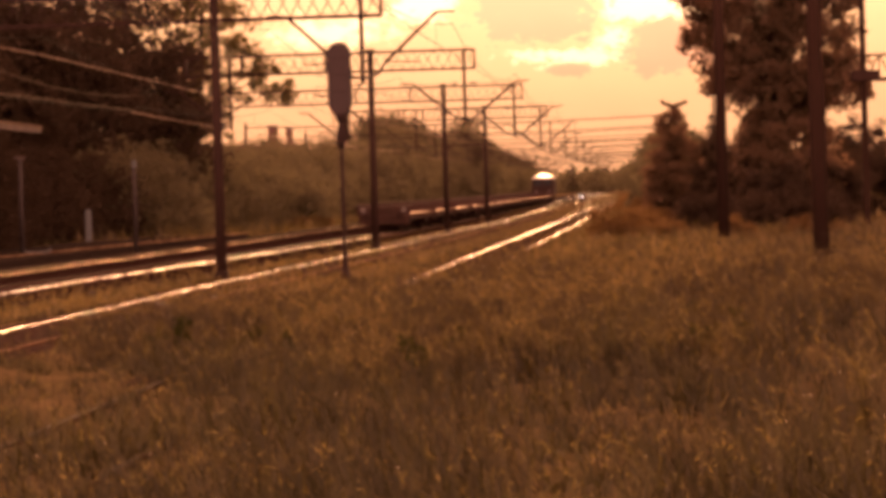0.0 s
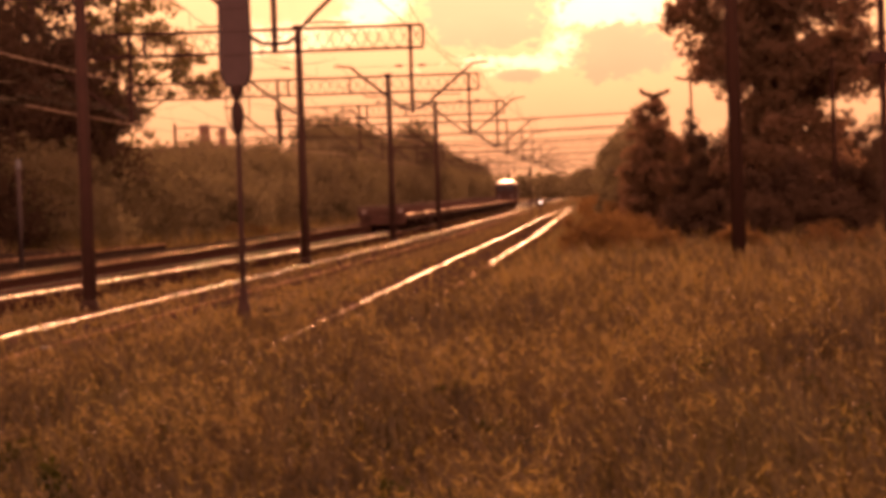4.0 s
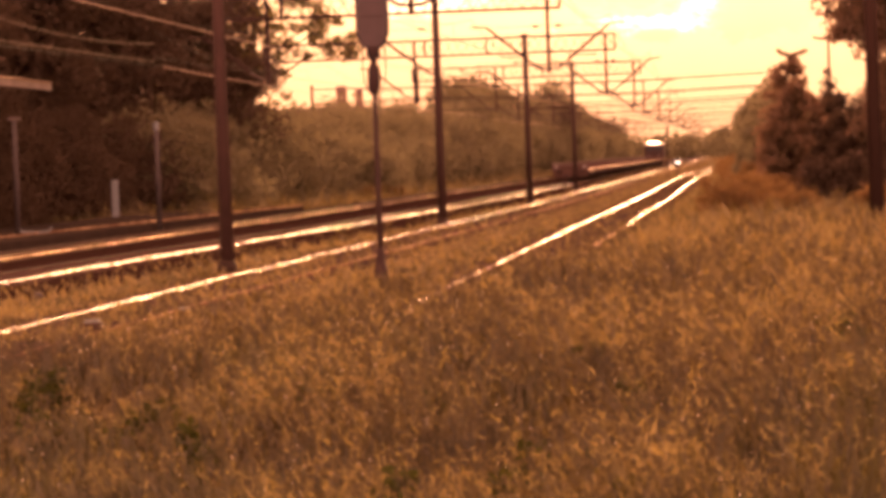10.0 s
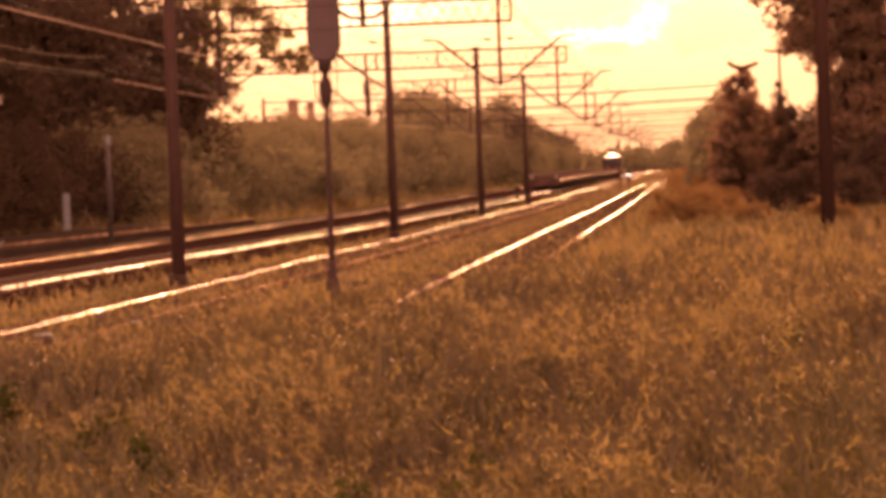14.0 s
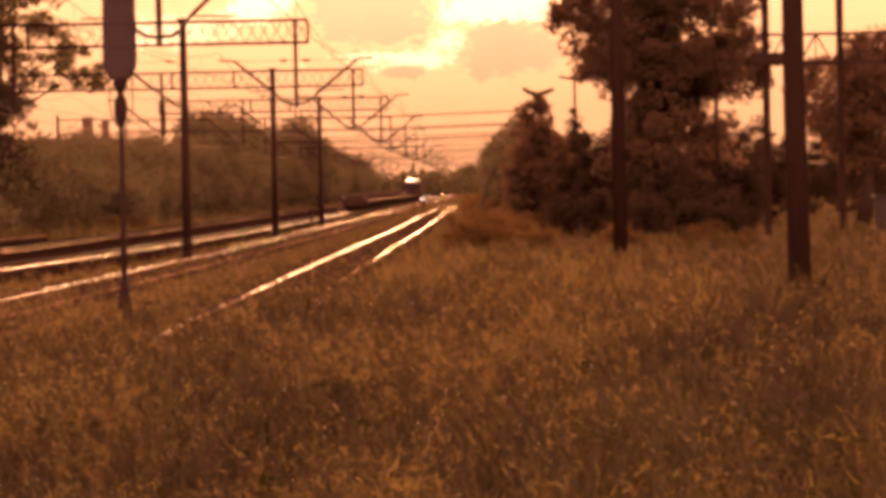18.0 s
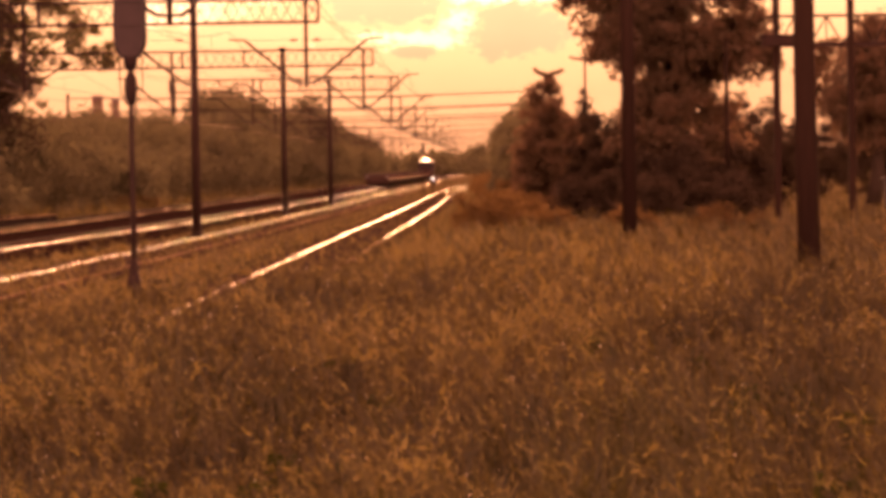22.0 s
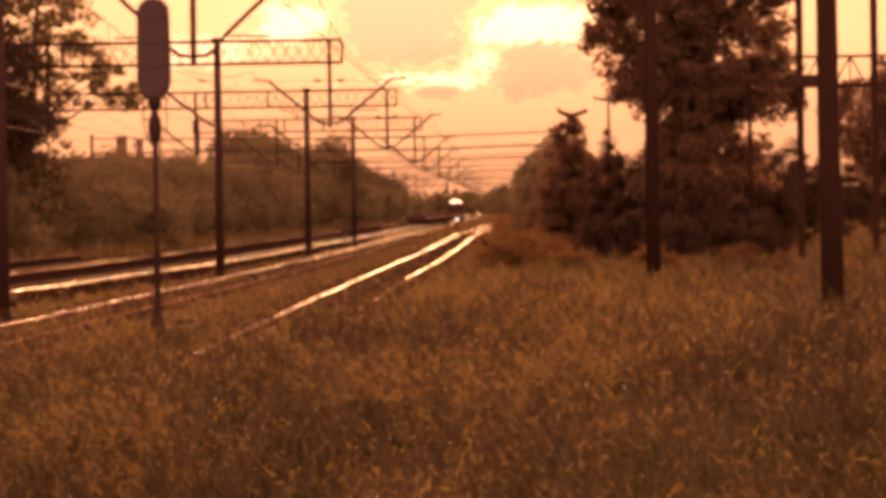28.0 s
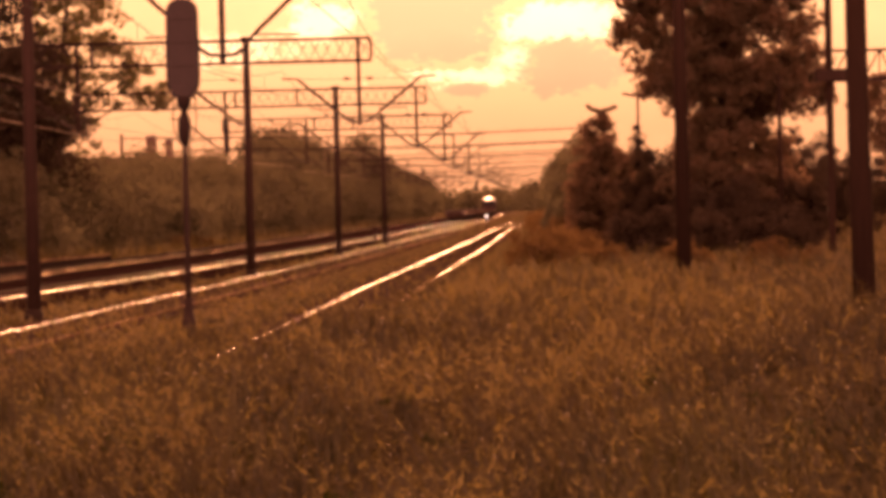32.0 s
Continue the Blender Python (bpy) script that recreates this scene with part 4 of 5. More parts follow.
def build_left_trees():
    build_tree("tree", (-24.5, 196, -0.1), "tall airy tree with open branches against the sky",
               [(-2.5, 0, 12.0, 3.6, 3, 4.2), (1.2, 0, 13.2, 2.6, 3, 3.6), (3.0, 0, 9.6, 2.4, 2.5, 2.2), (-0.5, 0, 9.2, 3.2, 3, 2.2), (-3.0, 0, 6.8, 2.4, 2.4, 1.6), (4.6, 0, 8.9, 2.0, 2, 1.0), (-0.6, 0, 6.6, 3.2, 3, 1.6), (5.5, 0, 8.4, 1.0, 1.2, 0.9)], 21, 345, 60, 0.55, 0.115, 0.28, folded=True)
    k = 0
    for x, y, h in ((-27.3, 188, 18), (-31, 178, 19), (-31, 158, 20), (-32, 140, 19), (-30.5, 124, 18), (-34, 168, 21), (-35, 132, 20), (-29.5, 108, 17), (-31.5, 94, 18), (-37, 150, 22)):
        k += 1
        build_tree("tree", (x, y, -0.1), "tall dark tree of a dense wood beyond the platform",
                   [(0, 0, h * 0.66, 4.6, 4.6, h * 0.34), (1.5, -1, h * 0.36, 4.2, 4.2, h * 0.24), (-1.5, 1, h * 0.34, 4.2, 4.2, h * 0.24), (0, 0, h * 0.16, 4.4, 4.4, h * 0.16)],
                   90 + k, 230, 105, 1.6, 0.19, 0.34, mat=M_LEAF_WOOD, group="trees of the dark wood")
    for x, y, h in ((-27, 84, 4.5), (-28, 92, 5), (-28, 100, 4.6), (-28.5, 109, 5), (-28, 118, 4.8), (-28.5, 127, 5.2), (-28.5, 136, 5), (-29, 146, 5.4), (-28, 156, 5), (-27, 166, 5.2)):
        k += 1
        build_tree("shrub", (x, y, -0.1), "tall dark shrub at the foot of the wood", [(0, 0, h * 0.5, 2.6, 4.6, h * 0.5), (0.4, 2, h * 0.25, 2.6, 4.6, h * 0.3)],
                   90 + k, 120, 120, 1.1, 0.125, 0.1, mat=M_LEAF_WOOD, category="shrub", group="shrubs at the foot of the wood")
    rng = np.random.default_rng(5)
    k = 0
    for y, h in ((172, 5.0), (184, 5.4), (198, 5.2), (212, 5.6), (228, 5.9), (246, 6.0), (266, 6.2), (288, 6.8), (312, 7.4), (338, 8.8), (362, 10.4), (388, 10.6),
                 (416, 9.8), (446, 9.0), (480, 11.6), (520, 10.6), (560, 10.2), (610, 9.6), (670, 8.8), (740, 8.6)):
        k += 1
        x = -27.5 + 0.0125 * y + rng.normal() * 0.6
        h -= 0.15 if y < 340 else 0.2
        x += 2.2 if y == 480 else 0.0
        build_tree("tree", (x, y, -0.1), "low dark tree of the hedge along the sidings",
                   [(0, 0, h * 0.56, 3.4, y * 0.042, h * 0.46), (1.6, y * 0.02, h * 0.34, 3.0, y * 0.035, h * 0.33)], 120 + k, 130, 90, 1.25 + y * 0.001, 0.13 + y * 0.00025, 0.2,
                   mat=M_LEAF_HEDGE, group="hedge trees along the sidings")


def build_far_wood():
    rng = np.random.default_rng(8)
    cl = []
    for i in range(420):
        x = rng.uniform(-160, 190)
        y = 1250 + rng.uniform(-60, 160)
        h = 7.0 + 3.5 * noise.noise(Vector((x * 0.03, 0.3, 0)))
        for q in range(3):
            cl.append((np.array([x + rng.normal() * 4, y, h * rng.uniform(0.05, 0.95)]), 3.6))
    v, f = leaf_cloud(rng, cl, 26, 1.1, folded=False)
    tagged(part("far_wood", raw_mesh("far_wood", v, f, M_LEAF_HEDGE), None), "distant dark wood on the horizon", "wood", kind="stuff")


# ---- things beside the line ----


def build_poles():
    p = thing("utility_pole", (5.38, 55, 0.0), "thick dark wooden utility pole standing in dry grass", "pole", "poles in the meadow")
    part("shaft", Shape().tube([(0.05, 0, -0.3), (0, 0, 3), (-0.02, 0, 10.5)], [0.18, 0.17, 0.135], 16), M_POLE, p, smooth=True)
    p = thing("utility_pole", (4.4, 90, 0.0), "dark wooden pole in front of the tall tree", "pole", "poles in the meadow")
    part("shaft", Shape().tube([(0, 0, -0.3), (0, 0, 11)], [0.19, 0.14], 14), M_POLE, p, smooth=True)
    p = thing("thin_pole", (10.5, 138, -0.1), "slender dark pole among the trees", "pole", "poles in the meadow")
    part("shaft", Shape().tube([(0, 0, -0.2), (0, 0, 7.2)], [0.10, 0.07], 10), M_POLE, p, smooth=True)
    c = thing("trackside_cabinet", (17.1, 138, -0.1), "dull brown-grey metal equipment cabinet in the grass", "cabinet")
    part("body", Shape().box(-0.6, 0.6, -0.35, 0.35, 0.1, 1.5, 0.03), M_POST, c)
    part("roof", Shape().box(-0.68, 0.68, -0.43, 0.43, 1.5, 1.58, 0.02), M_POST, c)
    part("plinth", Shape().box(-0.6, 0.6, -0.35, 0.35, -0.1, 0.1), M_CONCRETE, c)
    # steel frame with a lattice beam
    g = thing("steel_frame", (0, 131, -0.1), "brown steel portal frame with a lattice beam beside the trees", "steel frame")
    for x in (11.8, 14.5, 19.5):
        part("post", Shape().box(x - 0.125, x + 0.125, -0.125, 0.125, -0.1, 12.5, 0.02), M_POLE, g)
    for z in (6.45, 7.5):
        part("chord", Shape().bar((11.5, 0, z), (20, 0, z), 0.16 if z < 7 else 0.10), M_STEEL, g)
    for i in range(7):
        x = 11.9 + 1.15 * i
        part("brace", Shape().bar((x, 0, 6.45), (x + 0.575, 0, 7.5), 0.06).bar((x + 0.575, 0, 7.5), (x + 1.15, 0, 6.45), 0.06), M_STEEL, g)
        part("strut", Shape().bar((x + 0.575, 0.05, 6.45), (x + 0.575, 0.05, 7.5), 0.05), M_STEEL, g)
    part("switch_box", Shape().box(11.3, 12.5, -0.3, 0.3, 6.40, 6.85, 0.03), M_STEEL, g)
    d = thing("track_marker", (-8.5, 232, -0.16), "small dark marker post between the tracks", "post")
    part("stem", Shape().tube([(0, 0, 0), (0, 0, 0.75)], [0.07, 0.06], 8), M_STEEL, d)
    part("head", Shape().box(-0.16, 0.16, -0.10, 0.10, 0.70, 1.05, 0.03), M_STEEL, d)
    # a low signal and a mast beside the far curve
    q = thing("dwarf_signal", (-1.67, 300, -0.16), "low dark ground signal with a lit white lamp", "signal")
    part("stem", Shape().tube([(0, 0, 0), (0, 0, 1.0)], [0.06, 0.05], 8), M_STEEL, q)
    part("head", Shape().box(-0.20, 0.20, -0.12, 0.12, 0.98, 1.66, 0.04), M_SIGNAL_EDGE, q)
    part("lens", Shape().tube([(0, -0.12, 1.36), (0, -0.16, 1.36), (0, -0.17, 1.36)], [0.10, 0.10, 0.05], 14), M_LENS, q, "glowing white lens")
    q = thing("signal_mast", (-2.42, 300, -0.16), "dark signal mast with a small pale lamp by its head", "signal")
    part("mast", Shape().tube([(0, 0, 0), (0, 0, 4.4)], [0.045, 0.035], 8), M_STEEL, q)
    head = part("head", Shape().box(-0.11, 0.11, -0.08, 0.08, 3.55, 4.35, 0.04), M_SIGNAL_EDGE, q)
    part("side_lamp", Shape().tube([(-0.25, -0.04, 3.72), (-0.25, -0.14, 3.72)], 0.08, 10), M_PALE, head, "pale side lamp")
    # street lamp
    l = thing("lamp_post", (7.4, 200, -0.1), "slim lamp post with two lanterns on short arms", "lamp post")
    part("shaft", Shape().tube([(0, 0, 0), (0, 0, 8.02)], [0.11, 0.065], 10), M_STEEL, l, smooth=True)
    for side in (-1, 1):
        arm = part("arm", Shape().tube([(0, 0, 7.98), (side * 0.22, 0, 8.08), (side * 0.3, 0, 8.10)], 0.035, 8), M_STEEL, l)
        part("lantern", Shape().loft([[(side * d, y * w, z + h) for y, h in ((-0.12, 0), (0.12, 0), (0.08, 0.13), (-0.08, 0.13))]
                                      for d, w, z in ((0.16, 0.6, 8.02), (0.4, 1.0, 8.05), (0.84, 0.8, 8.15))]), M_STEEL, arm)


def build_house():
    h = thing("house", (-25.8, 262, -0.1), "low plastered house with two brick chimneys behind the hedge", "house")
    part("wall", Shape().box(-10, 1.6, -4, 4, 0, 4.9), M_PLASTER, h)
    part("roof", Shape().loft([[(x, -4.6, 4.9), (x, 4.6, 4.9), (x, 4.6, 5.05), (x, 0, 6.35), (x, -4.6, 5.05)] for x in (-10.4, 1.9)]), M_TILE, h)
    for x, w, z in ((0.1, 0.36, 7.75), (1.4, 0.24, 7.5)):
        c = part("chimney", Shape().box(x - w, x + w, -0.4, 0.4, 6.2, z, 0.03), M_BRICK, h, "brick chimney")
        part("chimney_cap", Shape().box(x - w - 0.06, x + w + 0.06, -0.46, 0.46, z, z + 0.08, 0.02), M_CONCRETE, c)


def build_platform():
    s = Shape()
    ys = list(range(40, 171, 5))
    s.loft([[(mid_c(y) - 1.75, y, -0.3), (mid_c(y) - 1.75, y, 0.18), (mid_c(y) - 7.5, y, 0.22), (mid_c(y) - 7.5, y, -0.3)] for y in ys])
    platform = tagged(part("platform", s, M_PAVING), "low dirty asphalt station platform beside the track", "platform", kind="structure")
    # An added bright strip that paints the sunlit line along the platform.
    def strip_at(y):
        return mid_c(y) - 3.25 + 0.029 * (y - 117)
    strip = Shape().loft([[(strip_at(y) - 0.07, y, 0.18), (strip_at(y) + 0.07, y, 0.18), (strip_at(y) + 0.05, y, 0.24), (strip_at(y) - 0.05, y, 0.24)] for y in range(100, 170, 3)])
    part("lit_edge_strip", strip, M_RAIL_C, platform, "bright strip added to stand in for a sunlit edge")
    # shelter roof
    c = thing("platform_shelter", (0, 0, 0.2), "long light-edged platform shelter roof on steel posts", "shelter")
    a, b = Vector((-23.9, 133, 5.1)), Vector((-23.1, 84, 5.1))
    d = (b - a).normalized()
    back = Vector((d.y, -d.x, 0)).normalized()
    if back.x > 0:
        back = -back
    part("roof", Shape().loft([[p, p + back * 4.5 + Vector((0, 0, 0.35)), p + back * 4.5 + Vector((0, 0, 0.50)), p + Vector((0, 0, 0.18))] for p in (a, b)]), M_ROOF, c, "weathered sheet roof")
    part("fascia", Shape().loft([[p - back * 0.03 + Vector((0, 0, z0)), p - back * 0.003 + Vector((0, 0, z0)), p - back * 0.003 + Vector((0, 0, 0.2)), p - back * 0.03 + Vector((0, 0, 0.2))]
                                 for z0 in (-0.10,) for p in (a, b)]), M_ROOF, c, "weathered grey fascia board")
    # A glossy tube added to draw the highlight along the roof's top edge.
    part("edge_highlight", Shape().tube([a - back * 0.05 + Vector((0, 0, 0.19)), b - back * 0.05 + Vector((0, 0, 0.19))], 0.03, 8), M_DECK, c, "bright tube added as the highlight on the roof edge", True)
    for i in range(6):
        p = a.lerp(b, 0.05 + 0.18 * i) + back * 4.3
        part("post", Shape().box(p.x - 0.08, p.x + 0.08, p.y - 0.08, p.y + 0.08, 0, 5.2, 0.01), M_STEEL, c)
    # posts and a white marker on the platform
    for x, y, top, cap in ((-21.9, 115, 3.87, True), (-18.8, 125, 3.78, False)):
        p = thing("platform_post", (x, y, 0.0), "slim grey post with a pale top on the platform", "post", "posts on the platform")
        part("shaft", Shape().tube([(0, 0, 0), (0, 0, top)], [0.09, 0.08], 10), M_POST, p, smooth=True)
        if cap:
            part("cap", Shape().box(-0.2, 0.2, -0.08, 0.08, top, top + 0.09, 0.015), M_ROOF, p, "pale cross cap")
        else:
            part("cap", Shape().tube([(0, 0, top - 0.28), (0, 0, top + 0.02)], 0.095, 10), M_PALE, p, "pale painted top")
    p = thing("marker_post", (-24.4, 150, 0.0), "short pale painted marker post", "post")
    part("stem", Shape().box(-0.14, 0.14, -0.06, 0.06, 0.0, 1.75, 0.02), M_PALE, p)


def build_trackside():
    """Small things lying beside the left tracks."""
    h = thing("bent_rail_loop", (-21.35, 115, 0.2), "pale bent metal bar at the foot of a platform post", "metal bar")
    part("bar", Shape().tube([(-0.52, 0, 0.18), (-0.42, -0.02, 0.07), (-0.2, -0.03, 0.045), (0.2, -0.03, 0.045), (0.46, -0.02, 0.07), (0.55, 0, 0.2)], 0.035, 8), M_PALE, h, smooth=True)
    for x, y, w, tall in ((-8.15, 47.8, 0.14, 0.22), (-7.6, 52.6, 0.10, 0.16)):
        b = thing("marker_block", (x, y, -0.12), "small dark block with a pale top beside the rail", "marker", "marker blocks beside the rail")
        part("block", Shape().loft([[(a * w * k, c * w * k, z) for a, c in ((-1, -1), (1, -1), (1, 1), (-1, 1))] for k, z in ((1.1, 0), (1.0, tall * 0.8), (0.85, tall))]), M_STEEL, b)
        part("top", Shape().box(-w * 0.7, w * 0.7, -w * 0.7, w * 0.7, tall, tall + 0.03, 0.01), M_PALE, b, "pale worn top")
    q = thing("stone", (-11.8, 63.6, -0.12), "grey rough stone between the tracks", "stone")
    part("stone_body", Shape().loft([[(math.cos(a) * r * (1 + 0.18 * math.sin(3 * a)), math.sin(a) * r * 0.8, z) for a in (math.pi * j / 5 for j in range(10))]
                                     for r, z in ((0.11, 0.0), (0.13, 0.05), (0.09, 0.10), (0.04, 0.12))]), M_POST, q)
    k = 0
    for x, y, w, tall in ((-26.0, 218, 1.1, 1.3), (-25.2, 222, 0.8, 0.9), (-21.9, 222, 0.9, 1.0), (-20.6, 226, 0.9, 1.0), (-19.4, 230, 0.8, 0.8)):
        k += 1
        build_tree("bush", (x, y, -0.1), "low dry brown weedy bush beside the siding", ragged(w, tall, 310 + k),
                   340 + k, 60, 60, 0.26, 0.05, 0.03, mat=M_DRY_BUSH, category="bush", group="weedy bushes beside the siding")


# ---- grass ----


def bed_or_ground(x, y):
    """The top of the track bed, or the ground beside it."""
    for line in (mid_r, mid_a):
        if abs(x - line(y)) < 1.7:
            return -0.055
    return height_of_ground(x, y)


def wind_lean(x, y):
    """Drifts in which the stalks lean one way or the other."""
    return np.sin(x * 1.7 + 0.9 * np.sin(y * 0.5)) * np.cos(y * 0.63 + 1.3 * np.sin(x * 0.7))


def grass_field(name, spots, tall, seed, mat, label, lean=(-0.16, 0.0), blades=1, head=0.55, width=0.006):
    """Stalks with bent blades and loose seed heads. spots: x, y arrays; tall: their heights."""
    rng = np.random.default_rng(seed)
    x, y = spots
    n = len(x)
    z = np.array([bed_or_ground(a, b) for a, b in zip(x, y)]) - 0.02
    V, Fc, base = [], [], 0
    dist = np.maximum(np.hypot(x, np.maximum(y, 12.0)), 12.0)
    w = width * np.clip(dist / 20.0, 1.0, 3.5)
    for kind in range(blades + 1):
        stalk = kind == 0
        h = tall * ((0.75 + 0.5 * rng.random(n)) if stalk else (0.25 + 0.4 * rng.random(n)))
        turn = rng.random(n) * 2 * math.pi
        bend = h * ((0.15 + 0.45 * rng.random(n)) if stalk else (0.4 + 0.9 * rng.random(n)))
        drift = wind_lean(x, y)
        bx = np.cos(turn) * bend + (lean[0] + 0.14 * drift) * h
        by = np.sin(turn) * bend + lean[1] * h
        ox = x + (0 if stalk else rng.normal(size=n) * 0.05)
        oy = y + (0 if stalk else rng.normal(size=n) * 0.05)
        face = rng.normal(size=n) * 0.6
        sx, sy = np.cos(face), np.sin(face)
        ww = w * (0.42 if stalk else 1.1)
        lv = []
        for s, k in ((0.0, 1.0), (0.6, 0.85), (1.0, 0.12)):
            px, py, pz = ox + bx * s * s, oy + by * s * s, z + h * (s - 0.12 * s * s * (bend / h))
            for q in (-1, 1):
                lv.append(np.stack([px + q * sx * ww * k, py + q * sy * ww * k, pz], 1))
        V.append(np.stack(lv, 1).reshape(-1, 3))
        i = np.arange(n)[:, None] * 6 + base
        for a in (0, 2):
            Fc.append(np.concatenate([i + a, i + a + 1, i + a + 3, i + a + 2], 1))
        base += 6 * n
        if stalk:
            pick = rng.random(n) < head
            tops = np.stack([ox + bx, oy + by, z + h * (1 - 0.12 * (bend / h))], 1)[pick]
            d = np.stack([bx * 1.8, by * 1.8, h * 0.8], 1)[pick]
            d /= np.linalg.norm(d, axis=1)[:, None]
            fat = w[pick]
    if head:
        m, HV = len(tops), []
        size = np.clip(tall[pick] / 0.6, 0.5, 1.2) * (0.11 + 0.12 * rng.random(m))
        for k in range(9):
            c = tops - d * (size * (0.1 + 2.0 * k / 9.0))[:, None] + rng.normal(size=(m, 3)) * (size * (0.10 + 0.016 * k))[:, None]
            a = d + rng.normal(size=(m, 3)) * 0.6
            a /= np.linalg.norm(a, axis=1)[:, None]
            b = np.cross(a, rng.normal(size=(m, 3)))
            b /= np.linalg.norm(b, axis=1)[:, None]
            ln, wd = (size * (0.14 + 0.12 * rng.random(m)))[:, None], (fat * (0.36 + 0.30 * rng.random(m)))[:, None]
            HV.append(np.stack([c - a * ln + b * wd, c + a * ln, c - a * ln - b * wd], 1).reshape(-1, 3))
        # A few near heads get a pale speck as a painted sparkle.
        seed = (rng.random(m) < 0.045) & (tops[:, 1] < 48)
        c, r = tops[seed] + rng.normal(size=(seed.sum(), 3)) * 0.03, (fat[seed] * 0.6)[:, None]
        SV = np.stack([c + r * np.array(q) for q in ((-1, 0, -0.6), (1, 0, -0.6), (0, 0.4, 1.0))], 1).reshape(-1, 3)
        tagged(part(name + "_seeds", raw_mesh(name + "_seeds", SV, np.arange(len(SV)).reshape(-1, 3), M_SPARKLE), None), "tiny pale seed specks placed as sparkles of light on the grass", "grass", kind="stuff")
        HV = np.concatenate(HV)
        HF = np.arange(len(HV)).reshape(-1, 3)
        tagged(part(name + "_seed_heads", raw_mesh(name + "_seed_heads", HV, HF, M_HEADS), None), "pale loose seed heads on dry grass stalks", "grass", kind="stuff")
    tagged(part(name, raw_mesh(name, np.concatenate(V), np.concatenate(Fc), mat), None), label, "grass", kind="stuff")


def meadow_height(x, y):
    """How tall the meadow stands: low by the rails, tall in the open, uneven in drifts."""
    edge = x - (-4.6 + 0.010 * y)
    s = np.clip((edge + 2.2) / 4.5, 0.12 + 0.5 * np.clip((62 - y) / 22, 0, 1), 1.0)
    far = np.clip((95 - y) / 45, np.where(x > 0.012 * y, 0.80, 0.35), 1.0)
    drift = np.array([noise.noise(Vector((a * 0.45, b * 0.16, 7.7))) + 0.8 * noise.noise(Vector((a * 1.6, b * 0.7, 2.2))) for a, b in zip(x, y)])
    side = x - np.array([along(RAIL_A, b) for b in y])
    foot = 0.26 * np.exp(-((x + 5.3) / 0.5) ** 2 - ((y - 57.5) / 4.5) ** 2)
    return foot + np.minimum((0.58 * s * far) * (1.0 + 0.80 * drift) + 0.05, 0.08 + 0.17 * np.maximum(side - 0.3, 0.3))


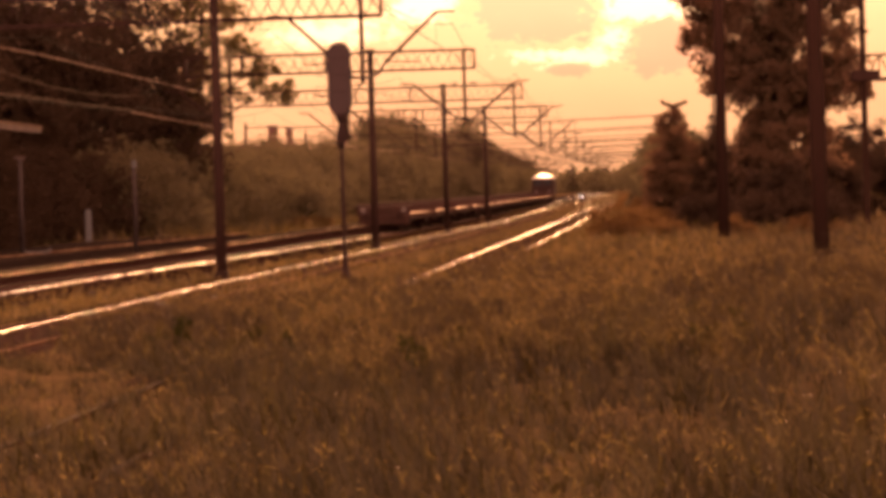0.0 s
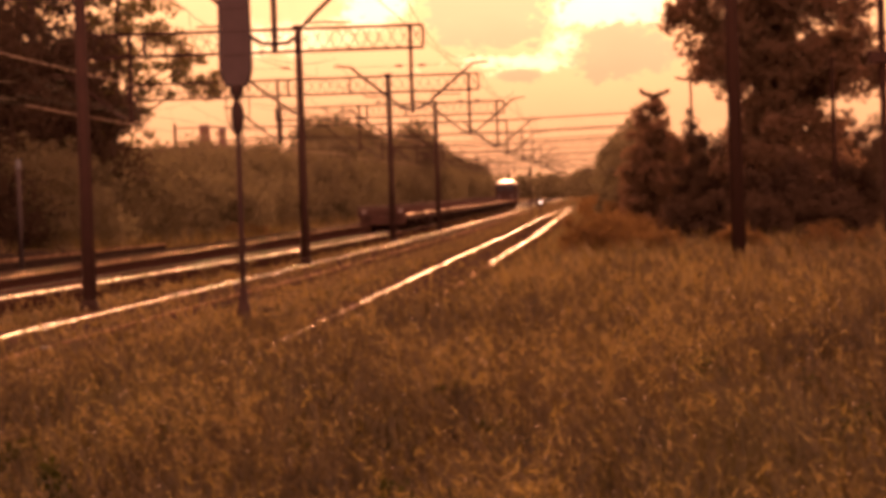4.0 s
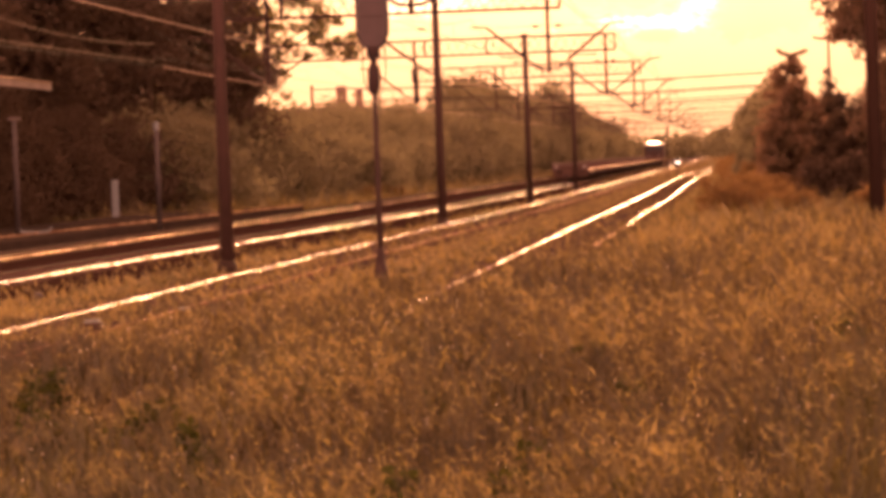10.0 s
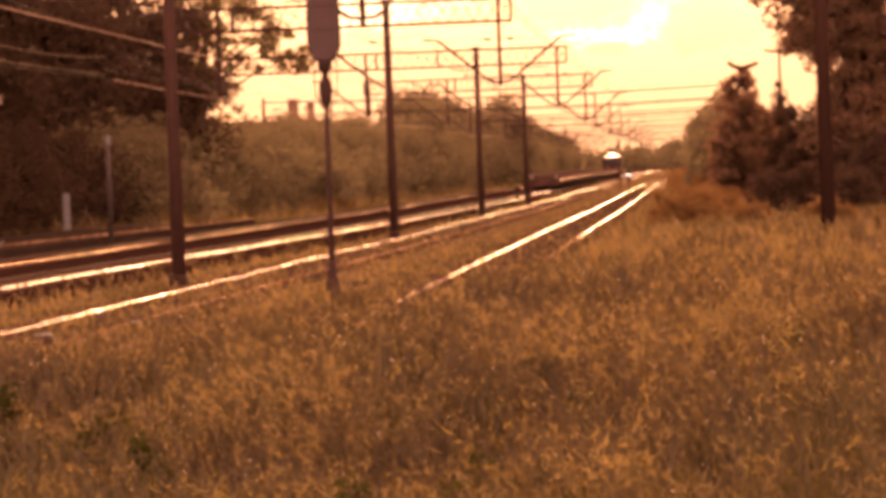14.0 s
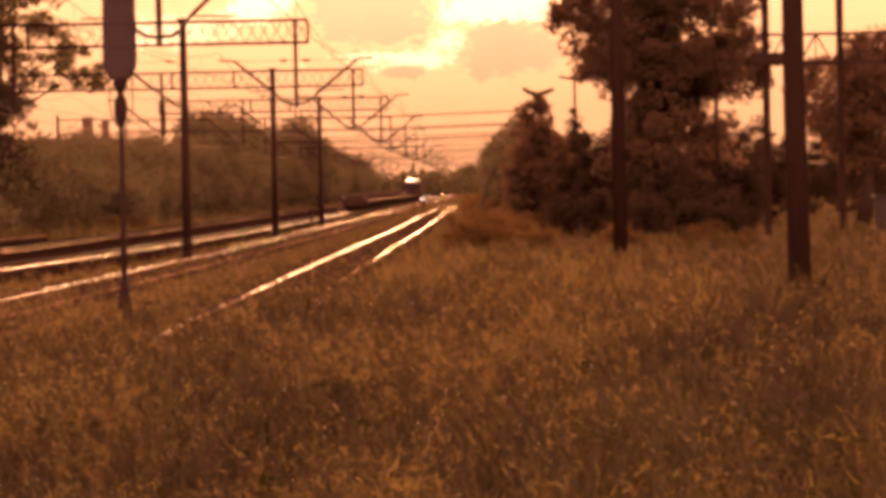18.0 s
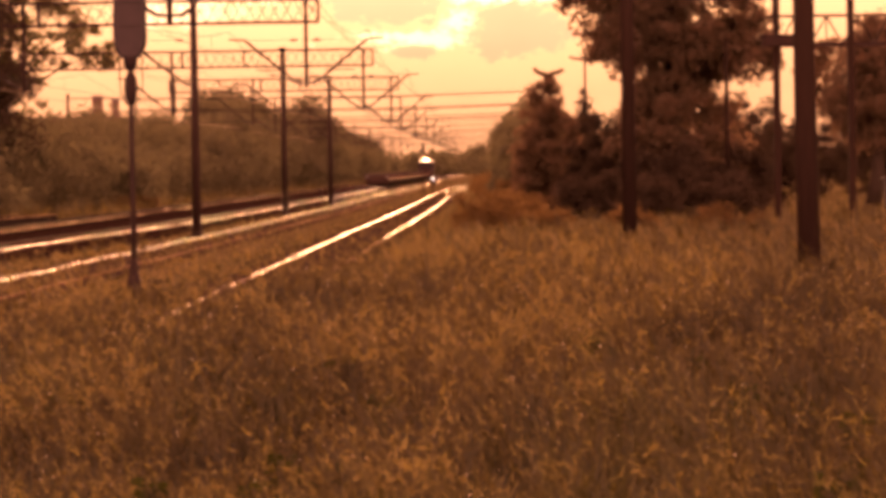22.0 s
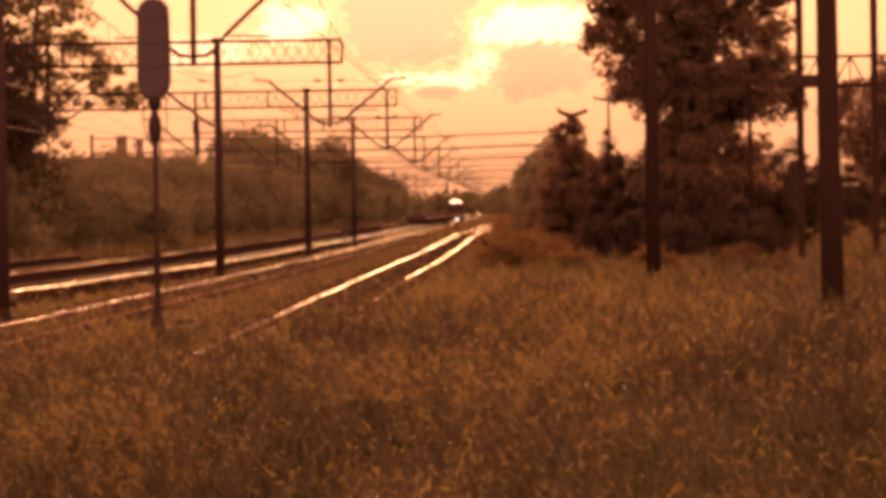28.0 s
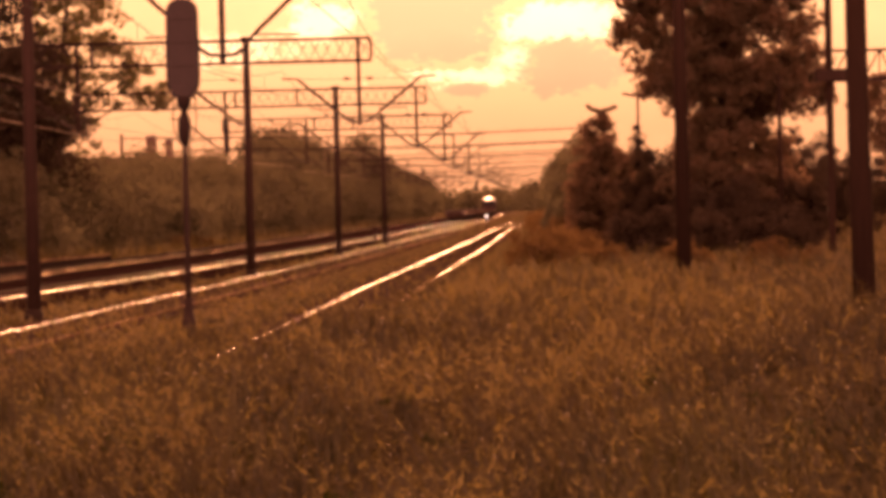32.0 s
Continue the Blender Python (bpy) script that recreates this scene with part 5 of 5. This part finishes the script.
def build_grass():
    rng = np.random.default_rng(3)
    n = GRASS_COUNT
    each = 16
    d = np.exp(rng.uniform(np.log(16.5), np.log(136.0), n // each))
    x, y = d * rng.uniform(-0.235, 0.142, len(d)), d
    d2 = np.exp(rng.uniform(np.log(19.0), np.log(75.0), n // each // 4))
    x, y = np.concatenate([x, d2 * rng.uniform(-0.20, 0.13, len(d2)) + 0.86]), np.concatenate([y, d2 - 23.8])
    k3 = n // each // 7
    x, y = np.concatenate([x, rng.uniform(-9.6, 16, k3)]), np.concatenate([y, rng.uniform(-36, 16, k3)])
    x, y = np.concatenate([x, rng.normal(size=60) * 0.5 - 5.2]), np.concatenate([y, rng.normal(size=60) * 2.5 + 57.5])
    lush = np.repeat(0.65 + 0.6 * rng.random(len(x)) ** 1.5, each)
    spread = np.repeat(0.07 + 0.13 * rng.random(len(x)), each) * np.clip(np.repeat(np.abs(y), each) / 25, 1.0, 2.5)
    x = np.repeat(x, each) + rng.normal(size=len(lush)) * spread
    y = np.repeat(y, each) + rng.normal(size=len(lush)) * spread * 1.4
    keep = np.ones(len(x), bool)
    for line in (mid_b, mid_c):
        off = np.abs(x - np.array([line(b) for b in y]))
        keep &= (off > 1.5) | (rng.random(len(x)) < 0.03)
    off = x - np.array([mid_a(b) for b in y])
    keep &= (np.abs(off) > 1.3) | (rng.random(len(x)) < np.where(off > -0.5, 0.35, 0.1))
    off = np.abs(x - np.array([mid_r(b) for b in y]))
    keep &= (off > 1.2) | (rng.random(len(x)) < np.clip((71 - y) / 36, 0.05, 0.9))
    side = x - np.array([mid_r(b) for b in y])
    keep |= (np.abs(side - 1.05) < 0.5) & (y < 137)
    keep &= x > np.array([mid_a(b) for b in y]) - 2.0
    x, y, lush = x[keep], y[keep], lush[keep]
    tall = meadow_height(x, y) * lush
    patch = np.array([noise.noise(Vector((a * 0.55, b * 0.22, 4.4))) + 0.6 * noise.noise(Vector((a * 1.9, b * 0.8, 9.1))) for a, b in zip(x, y)])
    # Dark green grows denser near and left, its colour standing in for shade.
    green = patch + 1.1 * rng.random(len(x)) > np.where(x < -0.10 * y, -0.15, np.where(x < -0.04 * y, 0.30, 0.34)) + np.where(x < -0.04 * y, np.clip((y - 18) / 25, 0, 1.6), np.clip((y - 19) / 12, 0, 1.6))
    grass_field("meadow_grass", (x[~green], y[~green]), tall[~green], 31, M_GRASS, "tall dry golden-brown meadow grass with seed heads")
    grass_field("green_grass", (x[green], y[green]), tall[green] * 0.92, 33, M_GRASS_GREEN, "dark green grass among the dry stalks, massed near and left as shade", head=0.12, width=0.008)
    # low weeds between the tracks and further off
    m = 52000
    d = np.exp(rng.uniform(np.log(45.0), np.log(650.0), m))
    x, y = d * rng.uniform(-0.27, 0.14, m), d
    keep = np.ones(m, bool)
    for line, thin, side in ((mid_r, 0.9, -1), (mid_a, 0.9, -1), (mid_b, 0.03, 1), (mid_c, 0.05, 1)):
        off = x - np.array([line(b) for b in y])
        keep &= (np.abs(off) > 1.7) | ((rng.random(m) < np.where(y > 260, 0.9, thin)) & (np.abs(off - side * GAUGE / 2) > 0.16) & ((off > -0.6) | (off < -0.95)))
    off = np.array([mid_c(b) for b in y])
    keep &= (x > np.array([mid_b(b) for b in y]) + 1.0) | ((x < off - 1.6) & (x > off - 12) & (y > 150))
    x, y = x[keep], y[keep]
    off = np.array([mid_c(b) for b in y])
    right = x > np.array([mid_r(b) for b in y])
    tall = np.where(right & (x > 0.075 * y) & (y > 118), 0.24, np.where(right, 0.55, np.where(x < off - 1.6, 0.85, np.where(y > 230, 0.34, 0.20)))) * (0.6 + 0.8 * rng.random(len(x)))
    for line in (mid_r, mid_a, mid_b, mid_c):
        tall = np.where(np.abs(x - np.array([line(b) for b in y])) < 1.7, np.where(y > 255, 0.22, 0.14) * (0.5 + rng.random(len(x))), tall)
    grass_field("trackside_weeds", (x, y), tall, 32, M_WEED, "low green and brown weeds between the tracks", blades=1, head=0.0, width=0.011)


def build_weed_plants():
    places = random.Random(17)
    spots = [(places.uniform(-0.21, 0.13), 17.0 + 17.0 * places.random() ** 1.6, places.uniform(0.35, 0.62)) for i in range(34)]
    for i, (share, y, h) in enumerate(spots):
        x = share * y
        rng = np.random.default_rng(300 + i)
        z = height_of_ground(x, y)
        w = thing("weed_plant", (x, y, z - 0.02), "leafy green weed growing among the dry grass", "weed", "green weeds in the meadow")
        part("stem", Shape().tube([(0, 0, 0), (0.02, 0, h * 0.5), (0.05, 0.02, h)], [0.006, 0.005, 0.003], 5), M_LEAF, w)
        cl = [(np.array([rng.normal() * 0.07, rng.normal() * 0.07, h * (0.25 + 0.75 * k / 9)]), 0.12) for k in range(10)]
        v, f = leaf_cloud(rng, cl, 14, 0.035)
        part("leaves", raw_mesh("leaves", v, f, M_GREEN), None, w, "green leaves")


GRASS_COUNT = 78000
build_gantries()
build_wires()
build_signal(-5.46, 61.5)
build_poles()
build_house()
build_platform()
build_trackside()
build_right_trees()
build_left_trees()
build_far_wood()
build_grass()
build_weed_plants()
TRAIN = build_train()
TAIL_START, TRAIN_SPEED = 169.0, 10.9


def motions():
    for ob, offset in TRAIN:
        rows = []
        for k in range(17):
            t = 2.0 * k
            y = TAIL_START + offset + TRAIN_SPEED * t
            turn = math.degrees(math.atan2(mid_b(y + 5) - mid_b(y - 5), 10))
            rows.append((t, pose(mid_b(y), y, 0.0, 0, 0, -turn)))
        walk(ob, rows)


motions()
